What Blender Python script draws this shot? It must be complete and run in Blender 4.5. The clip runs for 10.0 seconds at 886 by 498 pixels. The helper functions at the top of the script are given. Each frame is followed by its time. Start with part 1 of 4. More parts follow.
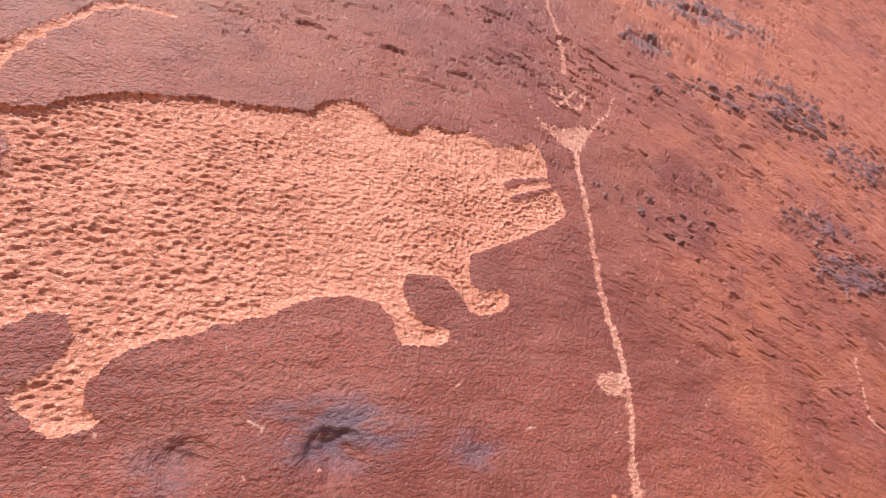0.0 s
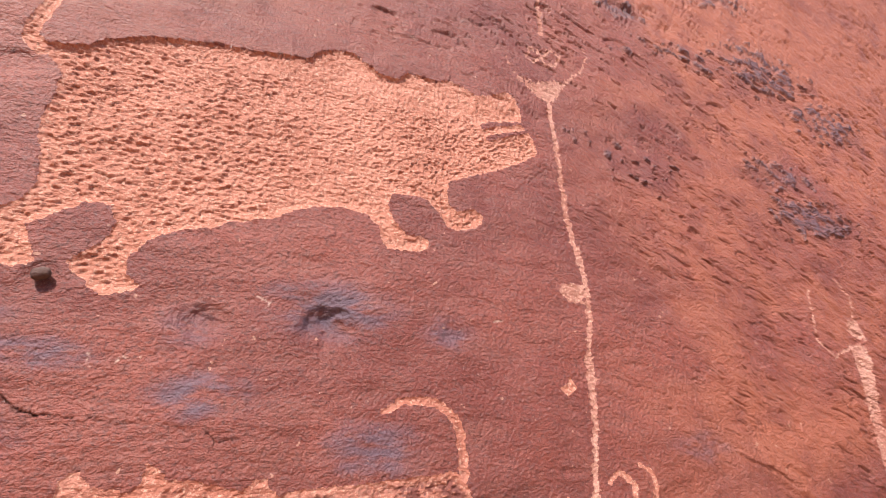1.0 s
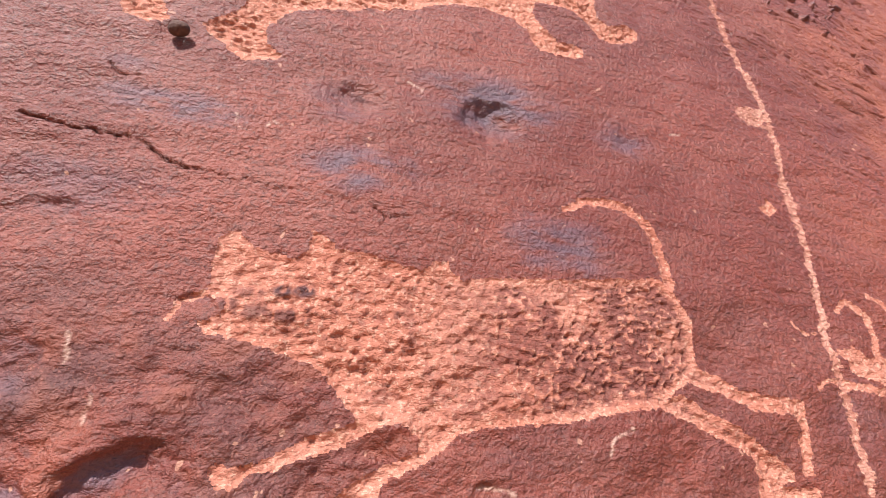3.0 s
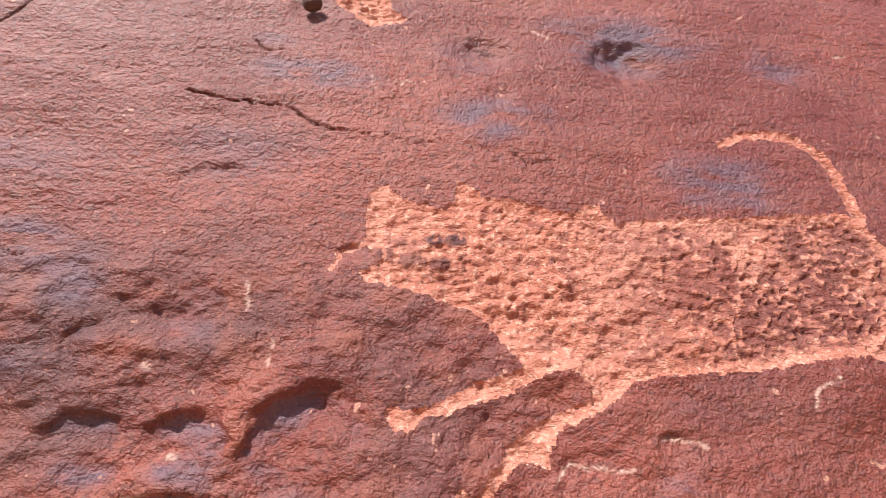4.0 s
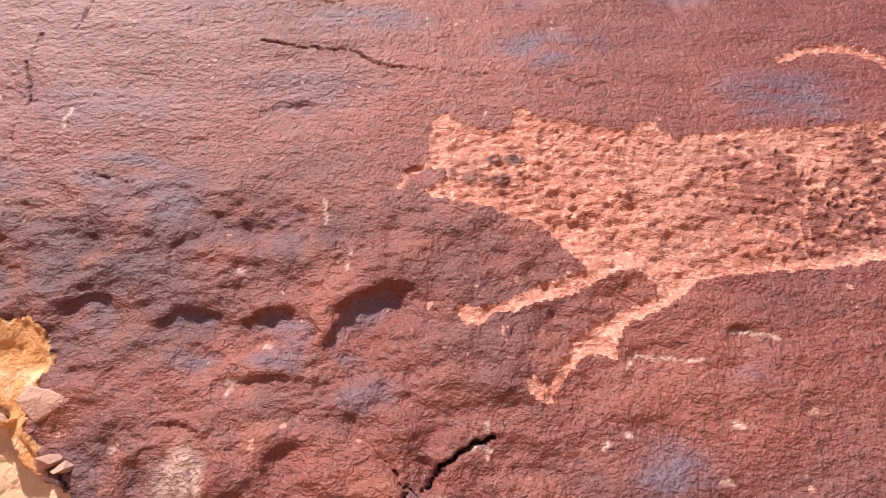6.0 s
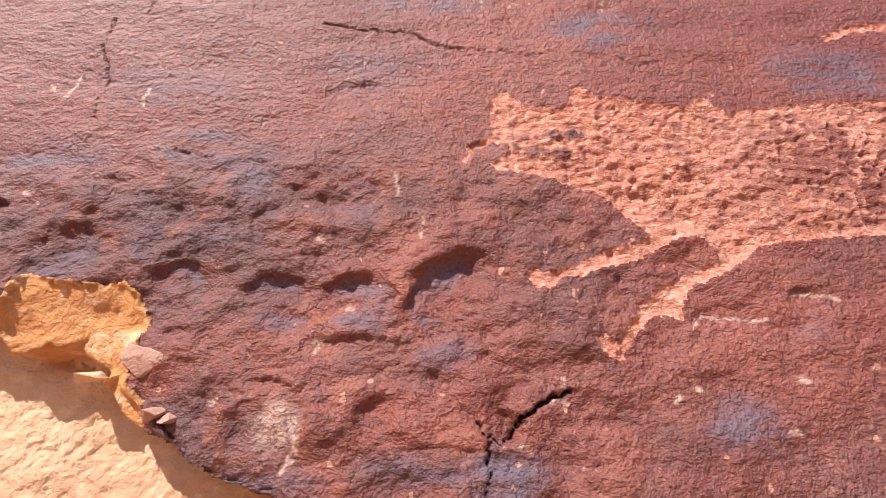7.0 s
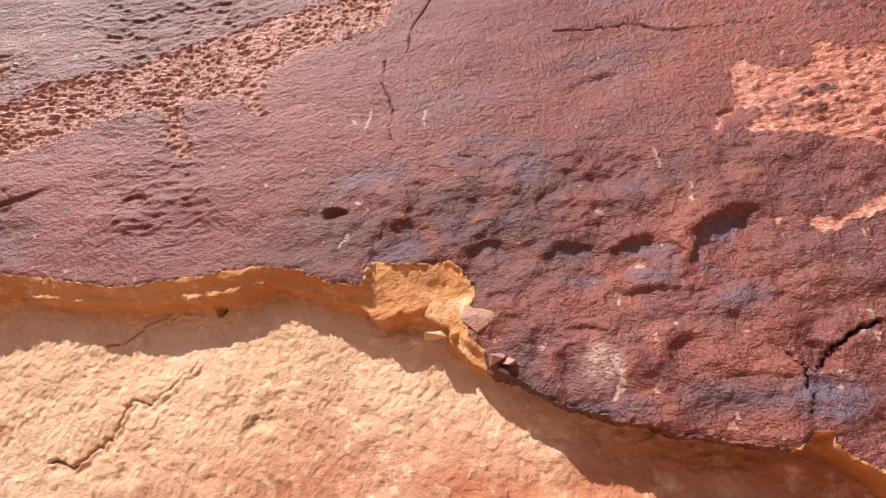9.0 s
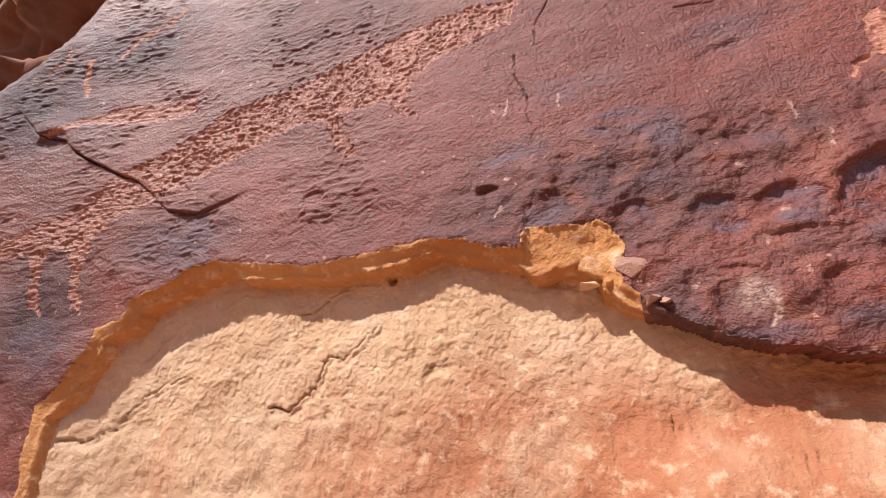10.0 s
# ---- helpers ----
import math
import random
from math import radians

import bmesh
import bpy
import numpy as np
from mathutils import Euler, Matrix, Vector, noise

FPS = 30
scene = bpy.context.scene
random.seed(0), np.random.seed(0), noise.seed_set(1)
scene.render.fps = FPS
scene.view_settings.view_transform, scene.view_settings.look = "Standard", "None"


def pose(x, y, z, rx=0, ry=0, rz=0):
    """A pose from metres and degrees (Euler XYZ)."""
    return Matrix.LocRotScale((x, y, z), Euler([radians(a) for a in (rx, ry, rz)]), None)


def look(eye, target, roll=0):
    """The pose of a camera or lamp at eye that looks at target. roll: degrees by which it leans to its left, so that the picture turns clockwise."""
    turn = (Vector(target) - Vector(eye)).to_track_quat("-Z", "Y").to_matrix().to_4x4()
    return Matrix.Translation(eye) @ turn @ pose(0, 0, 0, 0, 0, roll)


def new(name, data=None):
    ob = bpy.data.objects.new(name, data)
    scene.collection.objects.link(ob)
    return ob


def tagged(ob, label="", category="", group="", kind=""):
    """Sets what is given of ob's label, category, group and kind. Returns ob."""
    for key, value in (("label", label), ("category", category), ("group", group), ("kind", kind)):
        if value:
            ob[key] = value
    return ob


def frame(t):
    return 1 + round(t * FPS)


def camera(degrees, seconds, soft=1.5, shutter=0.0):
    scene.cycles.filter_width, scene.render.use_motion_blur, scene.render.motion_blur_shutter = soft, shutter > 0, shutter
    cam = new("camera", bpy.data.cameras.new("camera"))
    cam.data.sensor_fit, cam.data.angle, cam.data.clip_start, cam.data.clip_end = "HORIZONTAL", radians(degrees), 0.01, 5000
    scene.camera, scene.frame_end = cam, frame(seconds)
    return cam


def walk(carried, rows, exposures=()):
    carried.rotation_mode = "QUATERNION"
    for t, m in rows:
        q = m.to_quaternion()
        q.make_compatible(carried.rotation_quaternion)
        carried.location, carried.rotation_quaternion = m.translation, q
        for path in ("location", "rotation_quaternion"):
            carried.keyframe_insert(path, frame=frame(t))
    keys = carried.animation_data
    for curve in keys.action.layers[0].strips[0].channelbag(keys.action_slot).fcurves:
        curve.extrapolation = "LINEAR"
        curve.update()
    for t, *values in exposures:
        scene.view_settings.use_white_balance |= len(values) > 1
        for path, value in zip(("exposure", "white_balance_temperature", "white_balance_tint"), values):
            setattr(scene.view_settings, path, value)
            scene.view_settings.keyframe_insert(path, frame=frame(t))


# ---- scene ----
walk_rows = [
    (0.0, -0.1570, -0.7922, 2.1669, -23.03, 15.86, 1.74),
    (0.5, -0.1959, -0.8674, 2.1151, -21.99, 15.89, 1.64),
    (1.0, -0.1296, -0.9254, 1.9315, -21.99, 15.74, 1.65),
    (1.5, -0.0564, -0.8362, 1.7748, -22.26, 15.62, 1.70),
    (2.0, -0.1171, -0.7318, 1.6802, -22.27, 15.70, 1.62),
    (2.5, -0.1859, -0.6618, 1.6204, -20.86, 15.77, 1.35),
    (3.0, -0.2690, -0.5862, 1.5786, -17.00, 15.74, 0.86),
    (3.2, -0.3011, -0.5664, 1.5594, -14.95, 15.74, 0.62),
    (4.3, -0.3502, -0.5142, 1.4931, -4.52, 16.43, 0.01),
    (4.5, -0.3532, -0.5179, 1.4820, -3.59, 16.45, -0.05),
    (5.0, -0.3597, -0.5049, 1.4374, -2.17, 16.34, -0.14),
    (5.5, -0.3577, -0.5061, 1.4148, -1.40, 16.38, -0.19),
    (6.8, -0.4309, -0.5372, 1.3500, -0.45, 16.79, -0.47),
    (7.0, -0.4530, -0.5337, 1.3456, -0.32, 16.35, -0.38),
    (7.5, -0.5227, -0.5397, 1.3360, 0.62, 16.45, -0.54),
    (8.0, -0.5558, -0.5516, 1.3110, 3.73, 16.44, -0.95),
    (8.5, -0.6434, -0.5667, 1.2831, 7.87, 16.53, -1.37),
    (9.0, -0.6782, -0.6619, 1.2780, 13.64, 16.68, -1.97),
    (9.5, -0.7082, -0.7536, 1.2478, 18.30, 16.98, -2.41),
    (10.0, -0.7789, -0.8037, 1.1831, 23.23, 17.38, -2.70),
]


def aim(x, y, z, yaw, pitch, roll):
    a, b = radians(yaw), radians(pitch)
    way = Vector((-math.sin(a) * math.cos(b), math.cos(a) * math.cos(b), math.sin(b)))
    return look(Vector((x, y, z)), Vector((x, y, z)) + way, roll)


cam = camera(85.8, 10.0, soft=0.95)
walk(cam, [(row[0], aim(*row[1:])) for row in walk_rows], [(0.0, 0.84), (2.5, 0.90), (5.5, 0.96), (8.0, 0.88), (9.0, 0.74), (10.0, 0.58)])

# ---- light: high sun over the rock face, open sky ----
SUN_WAY = Vector((0.37, 0.48, -0.795)).normalized()
world = bpy.data.worlds.new("sky")
scene.world = world
world.use_nodes = True
wn = world.node_tree.nodes
sky = wn.new("ShaderNodeTexSky")
sky.sky_type, sky.sun_disc = "NISHITA", False
sky.sun_elevation = math.asin(-SUN_WAY.z)
sky.sun_rotation = math.atan2(-SUN_WAY.x, -SUN_WAY.y)
wn["Background"].inputs["Strength"].default_value = 0.125
world.node_tree.links.new(sky.outputs[0], wn["Background"].inputs["Color"])
sun = new("sun", bpy.data.lights.new("sun", "SUN"))
sun.data.energy, sun.data.angle, sun.data.color = 4.6, radians(0.6), (1.0, 0.955, 0.91)
sun.rotation_euler = SUN_WAY.to_track_quat("-Z", "Y").to_euler()
sun.location = (0, -3, 6)


# ---- materials ----
class Mat:
    """A small node-graph writer."""

    def __init__(self, name):
        self.m = bpy.data.materials.new(name)
        self.m.use_nodes = True
        self.t = self.m.node_tree
        self.b = self.t.nodes["Principled BSDF"]
        self.co = self.t.nodes.new("ShaderNodeTexCoord").outputs["Object"]

    def put(self, socket, v):
        if isinstance(v, (int, float)):
            socket.default_value = v
        elif isinstance(v, tuple):
            socket.default_value = (*v, 1.0) if len(v) == 3 and socket.type == "RGBA" else v
        else:
            self.t.links.new(v, socket)

    def noise(self, scale, detail=4.0, rough=0.55, stretch=(1, 1, 1), turn=0.0, warp=0.0):
        mp = self.t.nodes.new("ShaderNodeMapping")
        mp.inputs["Scale"].default_value = stretch
        mp.inputs["Rotation"].default_value = (0, radians(turn), 0)
        self.t.links.new(self.co, mp.inputs["Vector"])
        n = self.t.nodes.new("ShaderNodeTexNoise")
        n.inputs["Scale"].default_value, n.inputs["Detail"].default_value = scale, detail
        n.inputs["Roughness"].default_value, n.inputs["Distortion"].default_value = rough, warp
        self.t.links.new(mp.outputs[0], n.inputs["Vector"])
        return n.outputs["Fac"]

    def attr(self, name):
        a = self.t.nodes.new("ShaderNodeAttribute")
        a.attribute_name = name
        return a.outputs["Fac"]

    def steps(self, fac, low, high, a=0.0, b=1.0):
        r = self.t.nodes.new("ShaderNodeMapRange")
        r.interpolation_type = "SMOOTHSTEP"
        for key, v in (("Value", fac), ("From Min", low), ("From Max", high), ("To Min", a), ("To Max", b)):
            self.put(r.inputs[key], v)
        return r.outputs[0]

    def math(self, op, a, b):
        n = self.t.nodes.new("ShaderNodeMath")
        n.operation = op
        self.put(n.inputs[0], a)
        self.put(n.inputs[1], b)
        return n.outputs[0]

    def mix(self, fac, a, b):
        n = self.t.nodes.new("ShaderNodeMix")
        n.data_type = "RGBA"
        self.put(n.inputs[0], fac)
        self.put(n.inputs[6], a)
        self.put(n.inputs[7], b)
        return n.outputs[2]

    def bump(self, layers):
        last = None
        for height, strength, distance in layers:
            n = self.t.nodes.new("ShaderNodeBump")
            n.inputs["Strength"].default_value, n.inputs["Distance"].default_value = strength, distance
            self.t.links.new(height, n.inputs["Height"])
            if last:
                self.t.links.new(last, n.inputs["Normal"])
            last = n.outputs[0]
        self.t.links.new(last, self.b.inputs["Normal"])

    def done(self, colour, rough, spec=0.5):
        self.put(self.b.inputs["Base Color"], colour)
        self.put(self.b.inputs["Roughness"], rough)
        self.put(self.b.inputs["Specular IOR Level"], spec)
        return self.m


def varnish_colour(k):
    """Iron-red desert varnish with mineral stains and grain."""
    c = k.mix(k.steps(k.noise(2.6, 5), 0.35, 0.68), (0.170, 0.036, 0.025), (0.255, 0.064, 0.042))
    c = k.mix(k.steps(k.noise(14, 6, 0.6, (0.5, 1, 1.3)), 0.42, 0.72, 0, 0.6), c, (0.25, 0.083, 0.060))
    maroon = k.math("MULTIPLY", k.attr("maroon"), k.steps(k.noise(7, 6, 0.6), 0.3, 0.55, 0.35, 1))
    c = k.mix(maroon, c, (0.050, 0.025, 0.030))
    c = k.mix(k.steps(k.noise(140, 4, 0.6, (0.7, 1, 1)), 0.46, 0.64, 0, 0.55), c, (0.095, 0.034, 0.030))
    c = k.mix(k.steps(k.noise(230, 3, 0.6), 0.55, 0.67, 0, 0.4), c, (0.36, 0.145, 0.105))
    warm = k.math("MULTIPLY", k.attr("warm"), k.steps(k.noise(9, 5), 0.3, 0.6, 0.3, 1))
    c = k.mix(k.steps(k.noise(420, 3, 0.6), 0.52, 0.64, 0, 0.45), c, (0.060, 0.023, 0.022))
    c = k.mix(k.math("MULTIPLY", warm, 0.8), c, (0.34, 0.105, 0.057))
    blue = k.math("MULTIPLY", k.attr("blue"), k.steps(k.noise(24, 5, 0.6, (0.5, 1, 1.4)), 0.33, 0.62))
    c = k.mix(blue, c, (0.112, 0.074, 0.098))
    dark = k.math("MULTIPLY", k.attr("dark"), k.steps(k.noise(90, 5, 0.65, (0.6, 1, 1.2), 20), 0.36, 0.52, 0.35, 1))
    c = k.mix(dark, c, (0.125, 0.060, 0.066))
    return c


def varnish_material():
    k = Mat("desert_varnish")
    c = varnish_colour(k)
    pale = k.math("MULTIPLY", k.attr("pale"), k.steps(k.noise(85, 5, 0.65), 0.36, 0.56, 0.15, 1))
    c = k.mix(pale, c, (0.45, 0.285, 0.225))
    c = k.mix(k.steps(k.noise(46, 2, 0.5), 0.715, 0.74, 0, 0.8), c, (0.42, 0.21, 0.145))
    k.bump([(k.noise(40, 4, 0.6, (0.45, 1, 1.3)), 1.0, 0.0034), (k.noise(140, 3, 0.6, (0.8, 1, 1)), 1.0, 0.0066), (k.noise(300, 3, 0.6), 1.0, 0.0026)])
    rough = k.math("ADD", k.steps(k.noise(40, 3), 0.3, 0.7, 0.38, 0.54), k.math("MULTIPLY", k.attr("maroon"), 0.22))
    return k.done(c, rough, 0.44)


def pecked_material(name, low, high, spot, rough=0.78, spec=0.35):
    k = Mat(name)
    c = k.mix(k.steps(k.noise(5, 5), 0.35, 0.65), low, high)
    c = k.mix(k.steps(k.noise(70, 5, 0.6, (0.6, 1, 1)), 0.5, 0.75, 0, 0.6), c, spot)
    c = k.mix(k.steps(k.noise(160, 4, 0.65), 0.51, 0.64, 0, 0.75), c, (0.60, 0.345, 0.25))
    c = k.mix(k.steps(k.noise(330, 3, 0.6), 0.54, 0.68, 0, 0.4), c, (0.24, 0.078, 0.05))
    c = k.mix(k.attr("varnish"), c, varnish_colour(k))
    k.bump([(k.noise(75, 4, 0.6, (0.6, 1, 1.2)), 1.0, 0.008), (k.noise(210, 3, 0.6, (0.8, 1, 1)), 1.0, 0.0042)])
    return k.done(c, rough, spec)


def sandstone_material(name, low, high, stain, strength=0.6, mottle=1.0):
    k = Mat(name)
    c = k.mix(k.steps(k.noise(3.2, 5), 0.36, 0.64), low, high)
    c = k.mix(k.steps(k.noise(1.9, 4, 0.5, (1, 1, 0.6)), 0.5, 0.68, 0, 0.75), c, stain)
    rust = k.math("MULTIPLY", k.attr("rust"), k.steps(k.noise(6, 6, 0.6), 0.25, 0.55, 0.25, 1))
    c = k.mix(rust, c, (0.37, 0.138, 0.068))
    c = k.mix(k.steps(k.noise(30, 6, 0.65), 0.5, 0.72, 0, 0.6 * mottle), c, (0.72, 0.52, 0.35))
    c = k.mix(k.steps(k.noise(11, 6, 0.68, (1, 1, 0.8), 30), 0.54, 0.70, 0, 0.45 * mottle), c, (0.44, 0.235, 0.12))
    c = k.mix(k.steps(k.noise(110, 4, 0.6), 0.58, 0.8, 0, 0.5 * mottle), c, (0.36, 0.19, 0.09))
    k.bump([(k.noise(22, 6, 0.62), strength, 0.014), (k.noise(95, 5, 0.62), strength, 0.009), (k.noise(300, 3, 0.6), 0.7, 0.0018)])
    return k.done(c, 0.85, 0.3)


VARNISH = varnish_material()
PECKED = pecked_material("pecked_sandstone", (0.40, 0.147, 0.094), (0.47, 0.187, 0.124), (0.33, 0.112, 0.070))
PECKED_RED = pecked_material("pecked_red_sandstone", (0.39, 0.138, 0.090), (0.46, 0.190, 0.132), (0.28, 0.085, 0.056))
PECKED_FAINT = pecked_material("faint_pecked_sandstone", (0.35, 0.135, 0.095), (0.45, 0.215, 0.16), (0.22, 0.078, 0.058))
PECKED_DULL = pecked_material("dulled_pecked_sandstone", (0.30, 0.100, 0.066), (0.37, 0.140, 0.096), (0.19, 0.066, 0.048), 0.58, 0.5)
YELLOW = sandstone_material("yellow_sandstone", (0.51, 0.315, 0.185), (0.58, 0.385, 0.25), (0.49, 0.24, 0.135), 0.5)
OCHRE = sandstone_material("ochre_fracture", (0.45, 0.185, 0.062), (0.55, 0.265, 0.105), (0.41, 0.15, 0.055), 0.8)
# base colours darkened to hold the cliff's shade, since the sun reaches it
CLIFF = sandstone_material("shade_darkened_cliff", (0.19, 0.066, 0.036), (0.23, 0.085, 0.046), (0.16, 0.052, 0.03), 0.6, 0.06)
SAND = sandstone_material("desert_sand", (0.40, 0.21, 0.12), (0.46, 0.26, 0.16), (0.36, 0.17, 0.10))

# ---- outlines on the rock face, (x, z) in metres ----
BEAR_BODY = [(-0.624, 2.623), (-0.586, 2.631), (-0.542, 2.645), (-0.510, 2.678), (-0.468, 2.701), (-0.423, 2.721), (-0.369, 2.734), (-0.301, 2.754), (-0.214, 2.762), (-0.121, 2.776), (-0.066, 2.781), (-0.039, 2.819), (0.021, 2.852), (0.060, 2.854), (0.099, 2.829), (0.139, 2.801), (0.197, 2.801), (0.223, 2.831), (0.266, 2.835), (0.319, 2.828), (0.356, 2.846), (0.401, 2.833), (0.445, 2.806), (0.484, 2.816), (0.526, 2.838), (0.559, 2.861), (0.586, 2.839), (0.603, 2.797), (0.599, 2.731), (0.623, 2.710), (0.640, 2.661), (0.644, 2.631), (0.581, 2.584), (0.482, 2.534), (0.391, 2.494), (0.340, 2.469), (0.258, 2.405), (0.177, 2.403), (0.134, 2.328), (0.048, 2.337), (-0.014, 2.327), (-0.061, 2.309), (-0.105, 2.281), (-0.253, 2.249), (-0.323, 2.227), (-0.393, 2.253), (-0.496, 2.272), (-0.537, 2.257), (-0.544, 2.300), (-0.552, 2.350), (-0.568, 2.394), (-0.572, 2.442), (-0.565, 2.489), (-0.566, 2.551)]
BEAR_LEG_A = [(0.341, 2.477), (0.330, 2.444), (0.333, 2.399), (0.355, 2.379), (0.404, 2.391), (0.430, 2.379), (0.427, 2.352), (0.397, 2.331), (0.349, 2.320), (0.320, 2.332), (0.307, 2.359), (0.279, 2.390), (0.250, 2.412), (0.230, 2.446)]
BEAR_LEG_B = [(0.199, 2.425), (0.177, 2.403), (0.166, 2.366), (0.175, 2.332), (0.195, 2.307), (0.215, 2.288), (0.251, 2.291), (0.272, 2.279), (0.265, 2.252), (0.220, 2.242), (0.159, 2.242), (0.147, 2.264), (0.140, 2.302), (0.107, 2.330), (0.100, 2.386)]
BEAR_LEG_C = [(-0.148, 2.268), (-0.199, 2.255), (-0.227, 2.236), (-0.275, 2.227), (-0.309, 2.209), (-0.334, 2.192), (-0.351, 2.166), (-0.361, 2.151), (-0.359, 2.122), (-0.333, 2.100), (-0.336, 2.090), (-0.359, 2.081), (-0.385, 2.072), (-0.403, 2.081), (-0.423, 2.098), (-0.451, 2.120), (-0.458, 2.133), (-0.442, 2.148), (-0.423, 2.167), (-0.403, 2.193), (-0.398, 2.228), (-0.413, 2.258), (-0.412, 2.291), (-0.289, 2.316)]
BEAR_LEG_D = [(-0.534, 2.315), (-0.552, 2.248), (-0.579, 2.224), (-0.599, 2.209), (-0.581, 2.161), (-0.565, 2.120), (-0.531, 2.111), (-0.501, 2.126), (-0.520, 2.159), (-0.534, 2.197), (-0.494, 2.228), (-0.456, 2.257), (-0.407, 2.274), (-0.405, 2.310)]
BEAR_MOUTH_A = [(0.462, 2.690), (0.490, 2.708), (0.544, 2.722), (0.607, 2.741)]
BEAR_MOUTH_B = [(0.478, 2.650), (0.505, 2.663), (0.558, 2.688), (0.632, 2.718)]
BEAR_TAIL = [(-0.613, 2.606), (-0.643, 2.633), (-0.637, 2.681), (-0.629, 2.748), (-0.601, 2.802), (-0.569, 2.847), (-0.536, 2.904), (-0.487, 2.957), (-0.439, 2.964), (-0.381, 2.966)]
SPEAR_TOP = [(0.727, 3.570), (0.747, 3.459), (0.759, 3.319), (0.743, 3.195)]
SPEAR = [(0.725, 2.905), (0.721, 2.778), (0.717, 2.635), (0.712, 2.522), (0.707, 2.417), (0.718, 2.326), (0.730, 2.261), (0.725, 2.318), (0.733, 2.216), (0.727, 2.102), (0.699, 1.997), (0.692, 1.887), (0.710, 2.008), (0.699, 1.908), (0.677, 1.803), (0.661, 1.719), (0.640, 1.631), (0.637, 1.591), (0.632, 1.533), (0.623, 1.469), (0.616, 1.426)]
MOTIF = [(0.585, 2.947), (0.658, 2.936), (0.827, 2.993), (0.773, 2.902), (0.743, 2.865), (0.695, 2.865)]
MOTIF_ARM_A = [(0.574, 3.045), (0.582, 2.987), (0.606, 2.946), (0.668, 2.932)]
MOTIF_ARM_B = [(0.920, 3.225), (0.932, 3.138), (0.897, 3.062), (0.811, 2.976)]
MOTIF_RING_A = [(0.687, 3.105), (0.721, 3.102), (0.718, 3.063), (0.686, 3.034), (0.662, 3.052), (0.687, 3.105)]
MOTIF_RING_B = [(0.772, 3.125), (0.810, 3.102), (0.785, 3.052), (0.743, 3.035), (0.725, 3.060), (0.772, 3.125)]
BLOB = [(0.643, 2.201), (0.685, 2.211), (0.731, 2.207), (0.719, 2.152), (0.674, 2.153), (0.642, 2.174)]
DIAMOND = [(0.598, 1.929), (0.623, 1.939), (0.636, 1.957), (0.651, 1.929), (0.619, 1.909)]
RFIG_LINE_A = [(1.716, 2.290), (1.677, 2.192), (1.645, 2.110), (1.713, 2.052), (1.834, 2.096), (1.893, 2.087)]
RFIG_LINE_B = [(1.881, 2.356), (1.947, 2.286), (1.920, 2.192)]
RFIG_HEAD = [(1.866, 2.187), (1.931, 2.193), (1.942, 2.120), (1.887, 2.127), (1.848, 2.138)]
RFIG_BODY = [(1.817, 2.085), (1.875, 2.110), (1.914, 2.093), (1.891, 2.013), (1.849, 1.864), (1.838, 1.754), (1.830, 1.619), (1.774, 1.606), (1.749, 1.730), (1.782, 1.845), (1.810, 1.989)]
DOG_BODY = [(-0.354, 1.777), (-0.340, 1.763), (-0.330, 1.751), (-0.303, 1.747), (-0.276, 1.743), (-0.264, 1.753), (-0.258, 1.786), (-0.239, 1.777), (-0.221, 1.761), (-0.186, 1.755), (-0.147, 1.750), (-0.124, 1.742), (-0.093, 1.741), (-0.079, 1.753), (-0.057, 1.755), (-0.056, 1.739), (-0.032, 1.728), (0.008, 1.734), (0.057, 1.737), (0.114, 1.740), (0.315, 1.755), (0.341, 1.723), (0.360, 1.683), (0.355, 1.625), (0.350, 1.602), (0.300, 1.571), (0.255, 1.546), (0.225, 1.546), (0.097, 1.527), (0.048, 1.524), (0.000, 1.524), (-0.056, 1.516), (-0.110, 1.514), (-0.130, 1.532), (-0.174, 1.532), (-0.199, 1.546), (-0.211, 1.567), (-0.237, 1.595), (-0.271, 1.606), (-0.320, 1.623), (-0.376, 1.634), (-0.384, 1.646), (-0.366, 1.654), (-0.349, 1.675), (-0.379, 1.686), (-0.381, 1.720), (-0.377, 1.764)]
DOG_LEG_A = [(-0.130, 1.532), (-0.169, 1.520), (-0.204, 1.501), (-0.241, 1.491), (-0.277, 1.479), (-0.302, 1.476), (-0.321, 1.461), (-0.337, 1.464), (-0.349, 1.482), (-0.343, 1.487), (-0.324, 1.482), (-0.295, 1.488), (-0.262, 1.504), (-0.222, 1.520), (-0.187, 1.532), (-0.166, 1.543)]
DOG_LEG_B = [(-0.045, 1.520), (-0.096, 1.482), (-0.144, 1.464), (-0.162, 1.446), (-0.163, 1.423), (-0.181, 1.426), (-0.196, 1.429), (-0.219, 1.410), (-0.239, 1.386), (-0.249, 1.375), (-0.272, 1.386), (-0.272, 1.407), (-0.265, 1.407), (-0.253, 1.397), (-0.230, 1.421), (-0.210, 1.441), (-0.192, 1.461), (-0.155, 1.476), (-0.106, 1.498), (-0.109, 1.520), (-0.071, 1.540)]
DOG_LEG_C = [(0.308, 1.615), (0.373, 1.603), (0.425, 1.576), (0.495, 1.566), (0.537, 1.560), (0.534, 1.525), (0.521, 1.448), (0.501, 1.449), (0.517, 1.516), (0.511, 1.539), (0.440, 1.544), (0.388, 1.567), (0.324, 1.584)]
DOG_LEG_D = [(0.260, 1.546), (0.300, 1.571), (0.339, 1.545), (0.399, 1.519), (0.447, 1.484), (0.486, 1.456), (0.487, 1.441), (0.423, 1.436), (0.411, 1.477), (0.353, 1.507), (0.304, 1.529)]
